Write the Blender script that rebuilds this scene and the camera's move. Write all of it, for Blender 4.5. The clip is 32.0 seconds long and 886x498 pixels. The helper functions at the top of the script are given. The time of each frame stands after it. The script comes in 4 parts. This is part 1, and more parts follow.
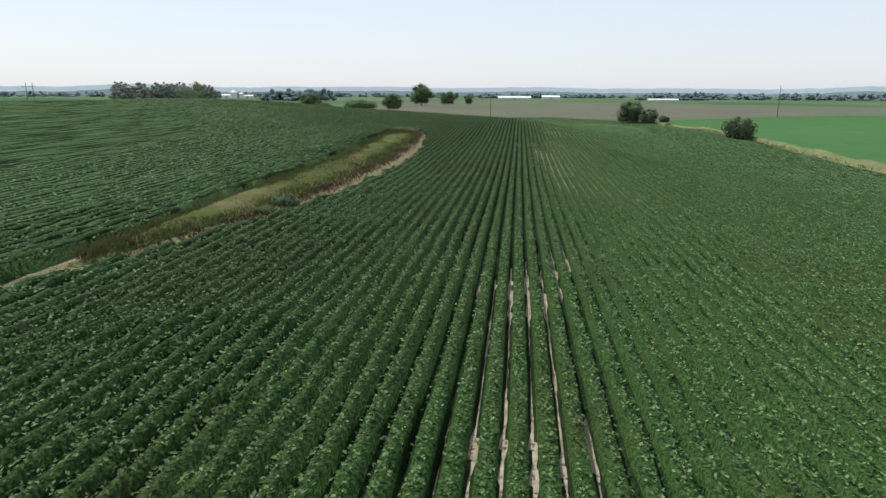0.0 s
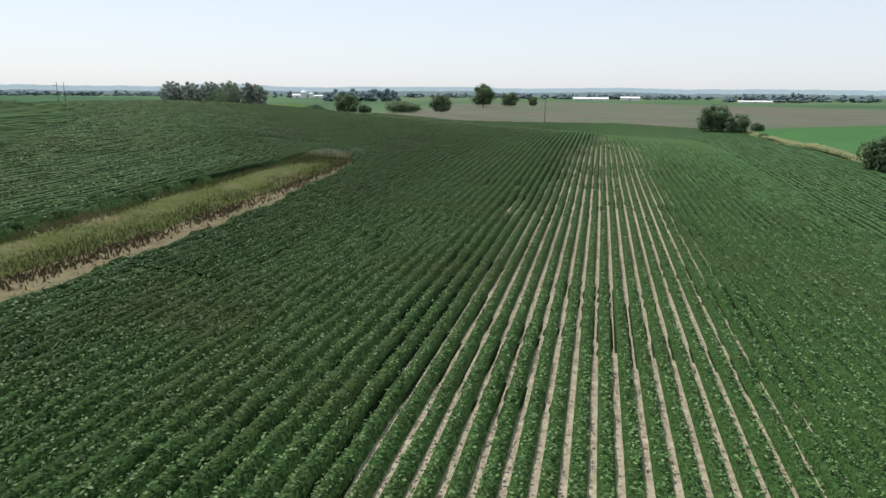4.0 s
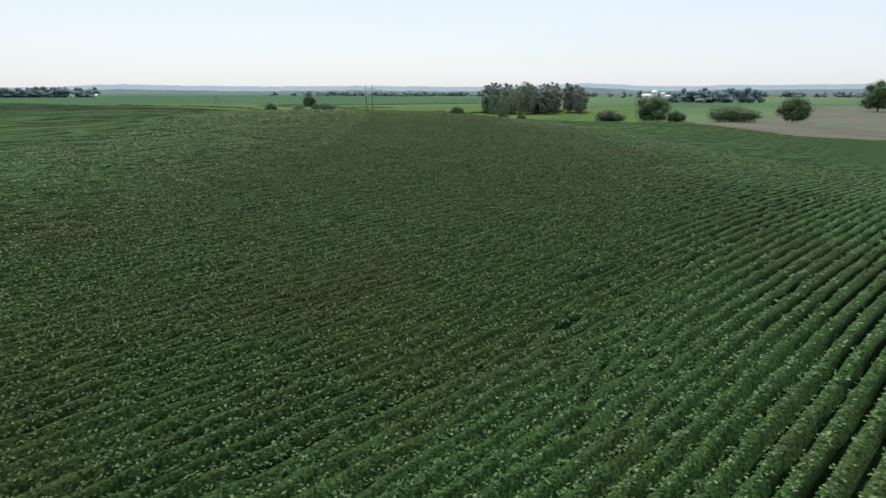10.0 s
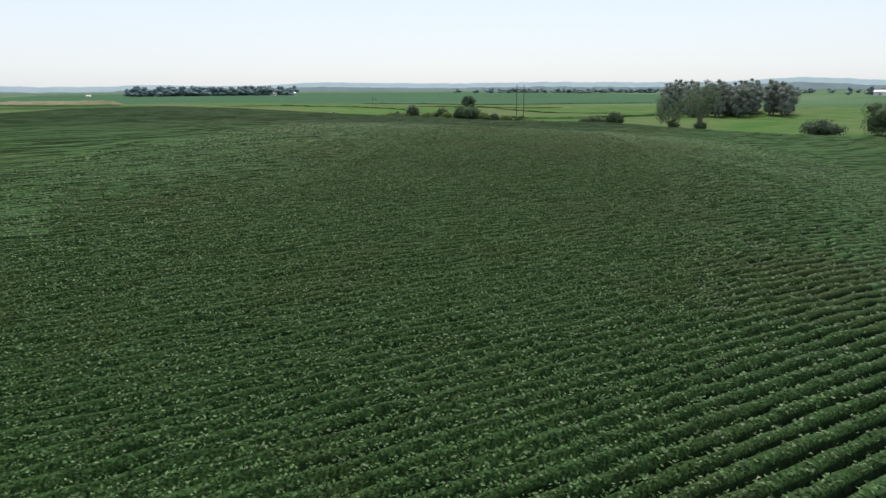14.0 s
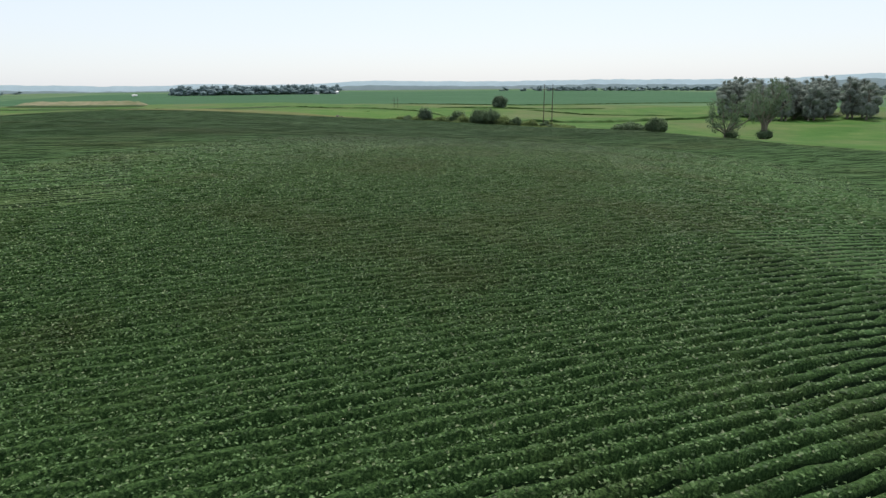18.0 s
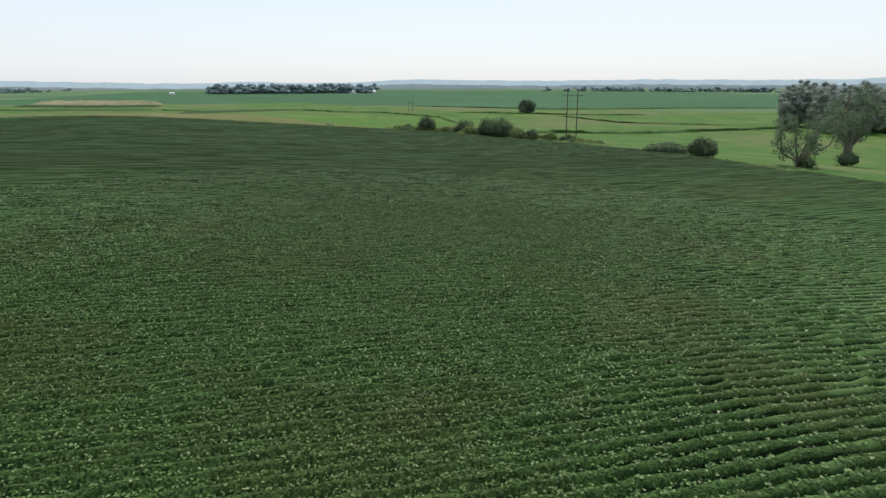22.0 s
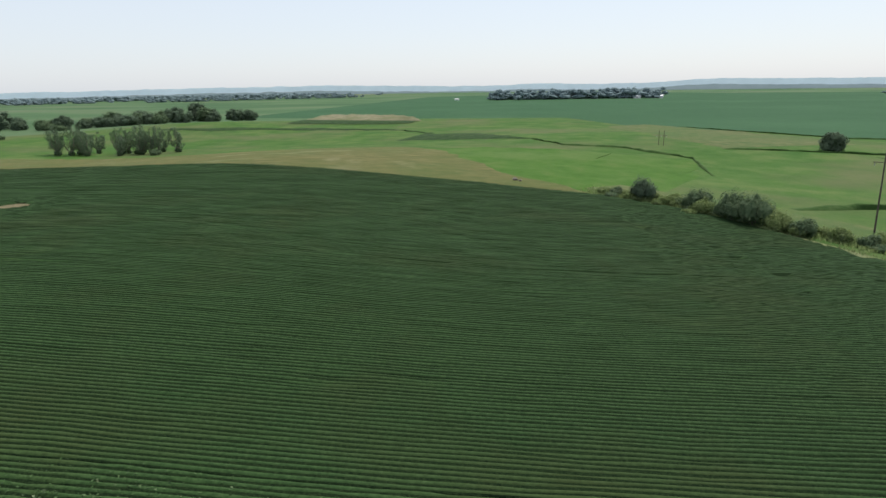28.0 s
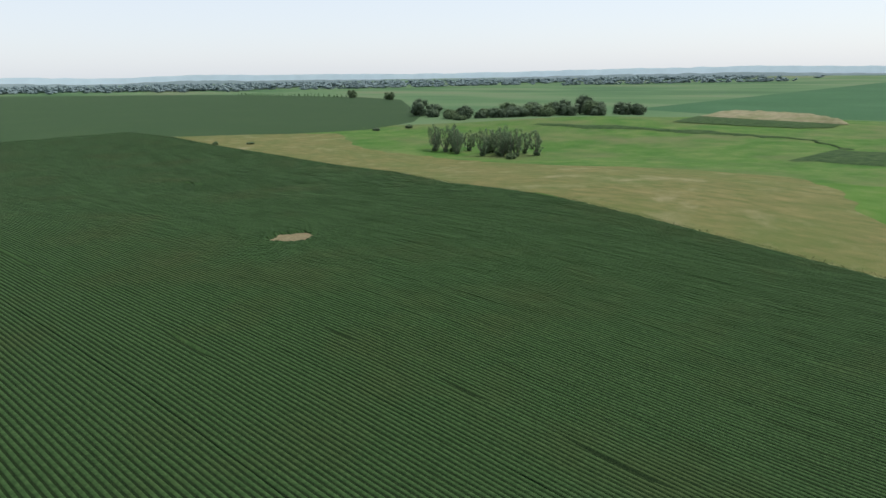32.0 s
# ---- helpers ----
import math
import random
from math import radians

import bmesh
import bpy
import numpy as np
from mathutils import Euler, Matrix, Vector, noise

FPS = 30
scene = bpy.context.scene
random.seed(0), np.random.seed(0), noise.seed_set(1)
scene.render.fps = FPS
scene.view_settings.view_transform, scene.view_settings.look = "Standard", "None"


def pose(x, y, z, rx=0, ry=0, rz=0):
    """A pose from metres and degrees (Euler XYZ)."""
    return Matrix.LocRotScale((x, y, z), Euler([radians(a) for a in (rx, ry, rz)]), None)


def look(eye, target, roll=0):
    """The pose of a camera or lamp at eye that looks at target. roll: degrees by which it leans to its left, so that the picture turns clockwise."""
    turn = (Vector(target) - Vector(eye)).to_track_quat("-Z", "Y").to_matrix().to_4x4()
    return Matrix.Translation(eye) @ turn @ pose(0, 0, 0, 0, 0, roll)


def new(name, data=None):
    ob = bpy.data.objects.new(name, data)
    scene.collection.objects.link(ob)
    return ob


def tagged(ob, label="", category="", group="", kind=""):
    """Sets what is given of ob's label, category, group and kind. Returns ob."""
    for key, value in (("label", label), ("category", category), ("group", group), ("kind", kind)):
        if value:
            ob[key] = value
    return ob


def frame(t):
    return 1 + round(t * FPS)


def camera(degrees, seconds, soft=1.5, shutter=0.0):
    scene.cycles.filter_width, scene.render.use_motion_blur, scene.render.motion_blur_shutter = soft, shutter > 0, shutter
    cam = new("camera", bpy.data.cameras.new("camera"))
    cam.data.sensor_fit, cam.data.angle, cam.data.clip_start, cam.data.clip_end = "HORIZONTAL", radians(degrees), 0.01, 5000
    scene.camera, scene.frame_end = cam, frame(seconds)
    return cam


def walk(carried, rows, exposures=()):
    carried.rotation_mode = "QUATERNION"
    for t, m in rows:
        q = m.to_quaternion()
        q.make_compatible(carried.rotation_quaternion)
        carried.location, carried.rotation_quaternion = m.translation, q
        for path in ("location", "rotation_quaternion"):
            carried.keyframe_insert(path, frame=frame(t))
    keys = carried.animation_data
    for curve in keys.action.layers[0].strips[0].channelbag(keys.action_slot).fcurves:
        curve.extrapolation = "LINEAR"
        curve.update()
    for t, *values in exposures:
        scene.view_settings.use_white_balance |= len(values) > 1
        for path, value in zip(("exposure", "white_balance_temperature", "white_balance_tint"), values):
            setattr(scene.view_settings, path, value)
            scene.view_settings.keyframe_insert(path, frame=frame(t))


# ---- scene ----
cam = camera(69.20, 32.0)
PATH = [
    (0, (0.00, 0.00, 9.00), (-2.23, 19.31, 4.29), 0.19),
    (0.5, (1.39, 6.69, 9.05), (-0.88, 25.99, 4.34), 0.15),
    (1, (2.61, 13.36, 9.08), (0.31, 32.66, 4.36), 0.17),
    (1.5, (3.84, 19.99, 9.16), (1.52, 39.29, 4.44), 0.21),
    (2, (5.09, 26.52, 9.22), (2.76, 45.82, 4.50), 0.27),
    (2.5, (6.35, 33.06, 9.21), (4.01, 52.35, 4.49), 0.27),
    (3, (7.68, 39.62, 9.27), (4.74, 58.84, 4.57), 0.30),
    (3.5, (8.86, 46.16, 9.30), (5.20, 65.25, 4.60), 0.35),
    (5.5, (13.14, 73.61, 10.31), (5.27, 91.38, 5.59), 0.30),
    (6, (13.51, 80.57, 10.28), (4.50, 97.79, 5.57), 0.26),
    (6.5, (13.61, 87.51, 10.26), (3.79, 104.29, 5.56), 0.22),
    (7, (13.45, 94.46, 10.26), (2.90, 110.78, 5.57), 0.15),
    (7.5, (13.04, 101.28, 10.29), (1.80, 117.14, 5.59), 0.09),
    (8, (12.32, 107.92, 10.31), (0.47, 123.32, 5.61), 0.08),
    (8.5, (11.30, 114.66, 10.39), (-1.24, 129.52, 5.68), 0.13),
    (9, (10.00, 121.33, 10.44), (-3.15, 135.64, 5.71), 0.16),
    (9.5, (8.32, 127.93, 10.77), (-5.11, 141.96, 6.03), 0.08),
    (10, (6.29, 134.43, 11.24), (-7.31, 148.31, 6.47), 0.01),
    (10.5, (3.92, 140.84, 11.75), (-9.80, 154.59, 6.97), -0.06),
    (11, (1.18, 147.12, 12.27), (-12.65, 160.76, 7.48), -0.12),
    (11.5, (-1.90, 153.30, 12.79), (-16.08, 166.55, 7.97), -0.08),
    (12, (-5.21, 159.35, 13.28), (-20.06, 171.85, 8.44), -0.06),
    (12.5, (-8.66, 165.29, 13.65), (-24.07, 177.07, 8.79), -0.21),
    (13, (-12.19, 171.13, 13.86), (-28.20, 182.09, 9.00), -0.33),
    (13.5, (-15.73, 176.91, 13.84), (-32.38, 186.87, 8.97), -0.34),
    (14, (-19.43, 182.45, 13.75), (-36.36, 191.92, 8.88), -0.31),
    (14.5, (-23.31, 187.81, 13.71), (-40.39, 197.01, 8.83), -0.30),
    (16.5, (-40.08, 207.00, 13.91), (-57.39, 215.74, 9.03), -0.42),
    (17, (-44.33, 211.85, 14.13), (-61.74, 220.39, 9.24), -0.48),
    (17.5, (-48.68, 216.62, 14.39), (-66.19, 224.93, 9.49), -0.51),
    (18, (-53.11, 221.38, 14.71), (-70.72, 229.48, 9.79), -0.51),
    (18.5, (-57.74, 226.04, 14.96), (-75.40, 234.02, 10.03), -0.50),
    (19, (-62.48, 230.75, 15.20), (-80.16, 238.69, 10.27), -0.45),
    (19.5, (-67.33, 235.46, 15.49), (-85.02, 243.37, 10.54), -0.40),
    (20, (-72.19, 240.13, 15.78), (-89.88, 248.01, 10.82), -0.36),
    (20.5, (-77.05, 244.76, 16.07), (-94.75, 252.63, 11.10), -0.36),
    (21, (-81.97, 249.43, 16.36), (-99.74, 257.13, 11.38), -0.31),
    (21.5, (-86.94, 253.96, 16.62), (-104.87, 261.31, 11.65), -0.20),
    (22, (-91.98, 258.41, 16.93), (-110.09, 265.29, 11.98), -0.15),
    (22.5, (-97.16, 262.77, 17.48), (-115.53, 268.94, 12.54), -0.16),
    (23, (-102.48, 267.07, 18.19), (-121.00, 272.78, 13.25), -0.19),
    (23.5, (-107.97, 271.35, 19.07), (-126.63, 276.59, 14.13), -0.24),
    (24, (-113.63, 275.65, 20.08), (-132.43, 280.39, 15.14), -0.36),
    (24.5, (-119.35, 279.95, 21.14), (-138.30, 284.00, 16.20), -0.50),
    (26.5, (-142.90, 298.32, 26.79), (-162.22, 299.82, 21.82), -0.85),
    (27, (-149.12, 301.64, 28.35), (-168.50, 301.94, 23.40), -0.87),
    (27.5, (-155.44, 304.63, 30.00), (-174.80, 303.60, 25.07), -0.92),
    (28, (-161.89, 307.29, 31.73), (-181.21, 305.71, 26.81), -0.89),
    (28.5, (-168.40, 309.62, 33.57), (-187.64, 307.27, 28.66), -0.86),
    (29, (-174.84, 311.69, 35.42), (-193.91, 308.16, 30.54), -0.81),
    (29.5, (-181.25, 313.46, 37.16), (-200.08, 308.78, 32.30), -0.82),
    (30, (-187.64, 314.99, 38.79), (-206.14, 309.16, 33.94), -0.78),
    (30.5, (-193.98, 316.27, 40.30), (-212.00, 309.06, 35.48), -0.72),
    (31, (-200.27, 317.33, 41.76), (-217.59, 308.58, 36.93), -0.72),
    (31.5, (-206.47, 318.31, 43.22), (-222.82, 307.91, 38.24), -0.79),
    (32, (-212.62, 319.23, 44.60), (-227.36, 306.81, 39.26), -0.95),
]
walk(cam, [(t, look(eye, target, roll)) for t, eye, target, roll in PATH],
     exposures=[(0.0, 0.1), (12.0, 0.1), (18.0, 0.14), (24.0, 0.1), (27.5, 0.06), (30.5, 0.07), (32.0, 0.13)])

# ---- sky, sun, exposure ----
scene.view_settings.exposure = 0.0
SUN_YAW, SUN_UP = 58.0, 60.0
world = bpy.data.worlds.new("sky")
scene.world = world
world.use_nodes = True
wn = world.node_tree.nodes
sky = wn.new("ShaderNodeTexSky")
sky.sky_type = "NISHITA"
sky.sun_disc = False
sky.sun_elevation = radians(SUN_UP)
sky.sun_rotation = radians(-SUN_YAW)
sky.air_density, sky.dust_density, sky.ozone_density = 1.0, 1.0, 1.5
wn["Background"].inputs["Strength"].default_value = 0.12
haze = wn.new("ShaderNodeMix")  # thin summer haze whitens the whole sky
haze.data_type = "RGBA"
haze.inputs["Factor"].default_value = 0.66
haze.inputs["B"].default_value = (6.95, 7.4, 8.1, 1)
world.node_tree.links.new(sky.outputs[0], haze.inputs["A"])
world.node_tree.links.new(haze.outputs["Result"], wn["Background"].inputs["Color"])
lamp = bpy.data.lights.new("sun", "SUN")
lamp.energy, lamp.angle, lamp.color = 4.6, radians(1.0), (1.0, 0.95, 0.87)
sun = new("sun", lamp)
sd = Vector((-math.sin(radians(SUN_YAW)) * math.cos(radians(SUN_UP)), math.cos(radians(SUN_YAW)) * math.cos(radians(SUN_UP)), math.sin(radians(SUN_UP))))
sun.matrix_world = look(sd * 100, (0, 0, 0))

# ---- materials ----
# Painted light by x, tuned so each view's brightness fits: x, strength, warmth.
VIEW_LIGHT = [(-300, 0.51, 0.98), (-215, 0.45, 0.99), (-160, 0.8, 1.02), (-115, 0.92, 1.04), (-85, 0.8, 1.02), (-40, 0.75, 1.0), (-10, 0.7, 1.0), (12, 0.95, 1.0), (30, 0.95, 0.96)]


def mat(name, stops, scale, rough=0.85, detail=6.0, bump=0.0, bump_scale=None, blotch=None, blotch_scale=0.02, blotch_range=(0.45, 0.7),
        stretch=(1, 1, 1), translucent=0.0, spec=0.04, fine=None, fine_scale=10.0, island=False, matt=0.0, toned=False):
    """Noise-driven surface: a ramp at the grain's scale, large blotches over it and bump."""
    m = bpy.data.materials.new(name)
    m.use_nodes = True
    nt = m.node_tree
    n, l = nt.nodes, nt.links
    bsdf, out = n["Principled BSDF"], n["Material Output"]
    geo = n.new("ShaderNodeNewGeometry")
    vec = geo.outputs["Position"]
    mp = n.new("ShaderNodeMapping")
    mp.inputs["Scale"].default_value = stretch
    l.new(vec, mp.inputs["Vector"])
    tex = n.new("ShaderNodeTexNoise")
    tex.inputs["Scale"].default_value, tex.inputs["Detail"].default_value = scale, detail
    tex.inputs["Roughness"].default_value = 0.65
    l.new(mp.outputs[0], tex.inputs["Vector"])
    ramp = n.new("ShaderNodeValToRGB")
    els = ramp.color_ramp.elements
    while len(els) < len(stops):
        els.new(0.5)
    for e, (pos, col) in zip(els, stops):
        e.position, e.color = pos, (*col, 1)
    l.new(geo.outputs["Random Per Island"] if island else tex.outputs["Fac"], ramp.inputs["Fac"])
    col = ramp.outputs["Color"]

    def over(colour, sc, lo, hi, base, amount=1.0):
        t2 = n.new("ShaderNodeTexNoise")
        t2.inputs["Scale"].default_value, t2.inputs["Detail"].default_value = sc, 5.0
        t2.inputs["Roughness"].default_value = 0.6
        l.new(vec, t2.inputs["Vector"])
        mr = n.new("ShaderNodeMapRange")
        mr.inputs["From Min"].default_value, mr.inputs["From Max"].default_value = lo, hi
        mr.inputs["To Max"].default_value = amount
        l.new(t2.outputs["Fac"], mr.inputs["Value"])
        mx = n.new("ShaderNodeMix")
        mx.data_type = "RGBA"
        l.new(mr.outputs[0], mx.inputs["Factor"])
        l.new(base, mx.inputs["A"])
        mx.inputs["B"].default_value = (*colour, 1)
        return mx.outputs["Result"]

    if blotch:
        col = over(blotch, blotch_scale, *blotch_range, col, 0.8)
    if fine:
        col = over(fine, fine_scale, 0.55, 0.75, col, 0.7)
    if toned:  # brightness painted in bands along x, fitted to the camera's views
        sep = n.new("ShaderNodeSeparateXYZ")
        l.new(vec, sep.inputs[0])
        mr = n.new("ShaderNodeMapRange")
        mr.inputs["From Min"].default_value, mr.inputs["From Max"].default_value = -300.0, 50.0
        l.new(sep.outputs["X"], mr.inputs["Value"])
        tone_ramp = n.new("ShaderNodeValToRGB")
        ve = tone_ramp.color_ramp.elements
        while len(ve) < len(VIEW_LIGHT):
            ve.new(0.5)
        for e, (vx, g, warm) in zip(ve, VIEW_LIGHT):
            e.position, e.color = (vx + 300) / 350, (g * warm, g, g * (2 - warm) ** 1.5, 1)
        l.new(mr.outputs[0], tone_ramp.inputs["Fac"])
        mx = n.new("ShaderNodeMix")
        mx.data_type, mx.blend_type = "RGBA", "MULTIPLY"
        mx.inputs["Factor"].default_value = 1.0
        l.new(tone_ramp.outputs["Color"], mx.inputs["B"])
        l.new(col, mx.inputs["A"])
        col = mx.outputs["Result"]
    l.new(col, bsdf.inputs["Base Color"])
    bsdf.inputs["Roughness"].default_value = rough
    bsdf.inputs["Specular IOR Level"].default_value = spec
    bsdf.inputs["Diffuse Roughness"].default_value = matt
    if bump:
        t3 = n.new("ShaderNodeTexNoise")
        t3.inputs["Scale"].default_value, t3.inputs["Detail"].default_value = bump_scale or scale, 4.0
        l.new(vec, t3.inputs["Vector"])
        bp = n.new("ShaderNodeBump")
        bp.inputs["Distance"].default_value, bp.inputs["Strength"].default_value = bump, 0.9
        l.new(t3.outputs["Fac"], bp.inputs["Height"])
        l.new(bp.outputs[0], bsdf.inputs["Normal"])
    if translucent:
        tr = n.new("ShaderNodeBsdfTranslucent")
        l.new(col, tr.inputs["Color"])
        ms = n.new("ShaderNodeMixShader")
        ms.inputs["Fac"].default_value = translucent
        l.new(bsdf.outputs[0], ms.inputs[1])
        l.new(tr.outputs[0], ms.inputs[2])
        l.new(ms.outputs[0], out.inputs["Surface"])
    return m


M_LEAF = mat("soybean_leaf", [(0.0, (0.0268, 0.0565, 0.016)), (0.4, (0.0603, 0.125, 0.0364)), (0.75, (0.114, 0.213, 0.0701)), (0.93, (0.174, 0.276, 0.11)), (1.0, (0.255, 0.302, 0.168))], 7.0, rough=0.5,
             island=True, blotch=(0.085, 0.098, 0.036), blotch_scale=0.09, blotch_range=(0.5, 0.8), translucent=0.1, spec=0.1, matt=0.4, toned=True,
             fine=(0.075, 0.085, 0.035), fine_scale=0.7)
# Near copy darkened for the shade among leaves; the far copy below is lighter.
M_CANOPY = mat("soybean_canopy_shaded", [(0.36, (0.0121, 0.0301, 0.00884)), (0.5, (0.0324, 0.0728, 0.0199)), (0.64, (0.071, 0.132, 0.042))], 9.0, rough=0.75,
               bump=0.1, bump_scale=9.0, matt=0.5, toned=True, blotch=(0.048, 0.06, 0.02), blotch_scale=0.09, blotch_range=(0.5, 0.8))
M_CANOPY_FAR = mat("soybean_canopy_far_light", [(0.33, (0.0353, 0.078, 0.025)), (0.5, (0.053, 0.113, 0.0366)), (0.67, (0.0788, 0.147, 0.0517))], 2.0, rough=0.8,
                   bump=0.03, bump_scale=3.0, matt=0.5, toned=True, blotch=(0.08, 0.094, 0.033), blotch_scale=0.03, blotch_range=(0.5, 0.8))
# Flat sheet; its colour is darkened for the shade between absent rows.
M_BEAN_SMOOTH = mat("far_bean_field", [(0.33, (0.017, 0.038, 0.015)), (0.5, (0.025, 0.052, 0.02)), (0.67, (0.036, 0.067, 0.026))], 1.0, rough=0.8,
                    bump=0.05, bump_scale=2.0, matt=0.5, blotch=(0.034, 0.06, 0.024), blotch_scale=0.012, blotch_range=(0.5, 0.8))
# Near-black green paints the shade in the gaps between rows.
M_FURROW = mat("row_gap_shade", [(0.35, (0.006, 0.015, 0.006)), (0.5, (0.0128, 0.0255, 0.00975)), (0.65, (0.024, 0.042, 0.0165))], 5.0, bump=0.05, bump_scale=8.0)
M_SOIL = mat("tan_field_soil", [(0.3, (0.177, 0.153, 0.111)), (0.5, (0.269, 0.241, 0.178)), (0.7, (0.362, 0.328, 0.251))], 3.0, bump=0.05, bump_scale=9.0)
M_CROP = mat("smooth_green_crop", [(0.3, (0.022, 0.062, 0.03)), (0.5, (0.029, 0.077, 0.035)), (0.7, (0.038, 0.09, 0.042))], 0.35,
             blotch=(0.042, 0.095, 0.046), blotch_scale=0.006, bump=0.1, bump_scale=2.0)
M_CROP2 = mat("pale_green_crop", [(0.3, (0.03, 0.088, 0.03)), (0.5, (0.04, 0.105, 0.034)), (0.7, (0.05, 0.116, 0.04))], 0.1,
              blotch=(0.05, 0.13, 0.04), blotch_scale=0.004)
M_MEADOW = mat("meadow_grass", [(0.32, (0.028, 0.08, 0.014)), (0.5, (0.048, 0.1, 0.022)), (0.66, (0.078, 0.116, 0.036))], 0.05, bump=0.15, bump_scale=1.5,
               blotch=(0.088, 0.098, 0.046), blotch_scale=0.013, blotch_range=(0.47, 0.66), fine=(0.024, 0.085, 0.014), fine_scale=0.022)
M_BRIGHT = mat("lush_meadow_grass", [(0.3, (0.0315, 0.084, 0.012)), (0.5, (0.0473, 0.105, 0.018)), (0.7, (0.0735, 0.113, 0.03))], 0.08, bump=0.12, bump_scale=1.5,
               blotch=(0.075, 0.12, 0.035), blotch_scale=0.018, blotch_range=(0.5, 0.7))
M_TAN = mat("dry_stubble", [(0.3, (0.0612, 0.0784, 0.0241)), (0.5, (0.0945, 0.096, 0.0378)), (0.7, (0.135, 0.12, 0.0533))], 0.25, bump=0.12, bump_scale=2.5,
            blotch=(0.062, 0.088, 0.026), blotch_scale=0.03, blotch_range=(0.42, 0.66), stretch=(1, 0.4, 1), fine=(0.19, 0.165, 0.10), fine_scale=0.06)
M_ROUGH = mat("rough_pasture_grass", [(0.3, (0.05, 0.085, 0.028)), (0.5, (0.08, 0.10, 0.04)), (0.7, (0.115, 0.118, 0.058))], 0.15, bump=0.15, bump_scale=1.5,
              blotch=(0.045, 0.095, 0.026), blotch_scale=0.02)
M_MOUND = mat("mown_grey_tan_grass", [(0.3, (0.12, 0.115, 0.07)), (0.5, (0.16, 0.15, 0.095)), (0.7, (0.21, 0.195, 0.13))], 0.15, bump=0.1, bump_scale=2.0, blotch=(0.09, 0.11, 0.045), blotch_scale=0.03)
M_BROWN = mat("brown_fallow_soil", [(0.3, (0.0731, 0.0698, 0.0551)), (0.5, (0.0989, 0.0951, 0.076)), (0.7, (0.12, 0.118, 0.095))], 0.08,
              blotch=(0.078, 0.105, 0.062), blotch_scale=0.011, blotch_range=(0.42, 0.62), stretch=(0.25, 1, 1), bump=0.08, bump_scale=2.0)
M_GROUND = mat("far_farmland", [(0.35, (0.04, 0.085, 0.04)), (0.48, (0.058, 0.108, 0.05)), (0.55, (0.075, 0.12, 0.06)), (0.68, (0.10, 0.115, 0.07))], 0.0035,
               detail=2.0, stretch=(1, 0.5, 1), bump=0.2, bump_scale=0.5)
M_DITCH = mat("ditch_grass", [(0.3, (0.0408, 0.0578, 0.0187)), (0.5, (0.0638, 0.0782, 0.0289)), (0.7, (0.102, 0.104, 0.0493))], 0.5, rough=0.8,
              blotch=(0.13, 0.112, 0.065), blotch_scale=0.15, blotch_range=(0.5, 0.68), translucent=0.35)
M_SEDGE = mat("dark_reeds", [(0.3, (0.014, 0.034, 0.012)), (0.5, (0.025, 0.05, 0.017)), (0.7, (0.045, 0.072, 0.027))], 0.2, bump=0.3, bump_scale=1.2)
M_REEDY = mat("reedy_green", [(0.3, (0.022, 0.052, 0.014)), (0.5, (0.036, 0.072, 0.02)), (0.7, (0.06, 0.095, 0.032))], 0.25, bump=0.3, bump_scale=1.2)
M_DITCHBANK = mat("ditch_bank_grass", [(0.3, (0.0382, 0.0553, 0.0153)), (0.5, (0.0578, 0.0748, 0.0221)), (0.7, (0.085, 0.0952, 0.0357))], 1.5, bump=0.15, bump_scale=4.0,
                  blotch=(0.13, 0.115, 0.06), blotch_scale=0.15, blotch_range=(0.5, 0.68))
M_DITCHSOIL = mat("brown_washed_soil", [(0.3, (0.0808, 0.0665, 0.039)), (0.5, (0.123, 0.104, 0.0624)), (0.7, (0.18, 0.157, 0.0936))], 1.5, bump=0.06, bump_scale=5.0, blotch=(0.13, 0.12, 0.07), blotch_scale=0.5)
M_WEED = mat("brown_weeds", [(0.3, (0.06, 0.05, 0.028)), (0.5, (0.115, 0.09, 0.055)), (0.7, (0.09, 0.115, 0.045))], 0.8)
M_BRUSH = mat("dead_grey_brush", [(0.3, (0.158, 0.159, 0.099)), (0.5, (0.223, 0.222, 0.144)), (0.7, (0.288, 0.289, 0.192))], 1.2, translucent=0.3)
M_STRIP = mat("pale_strip_grass", [(0.3, (0.102, 0.124, 0.0525)), (0.5, (0.15, 0.169, 0.0813)), (0.7, (0.21, 0.227, 0.119))], 0.5, bump=0.1, bump_scale=3.0, translucent=0.2)
M_COTTON = mat("thin_cottonwood_foliage", [(0.3, (0.078, 0.123, 0.0681)), (0.5, (0.117, 0.17, 0.1)), (0.7, (0.163, 0.221, 0.14))], 0.6, rough=0.75, translucent=0.45)
M_FOLIAGE = mat("tree_foliage", [(0.3, (0.0574, 0.0933, 0.0506)), (0.5, (0.0957, 0.143, 0.076)), (0.7, (0.163, 0.201, 0.115))], 0.9, rough=0.7,
                translucent=0.35, fine=(0.11, 0.14, 0.06), fine_scale=2.5)
M_FOLIAGE2 = mat("grey_green_foliage", [(0.3, (0.0585, 0.086, 0.0531)), (0.5, (0.0943, 0.134, 0.085)), (0.7, (0.144, 0.188, 0.128))], 0.6, rough=0.75,
                 translucent=0.35)
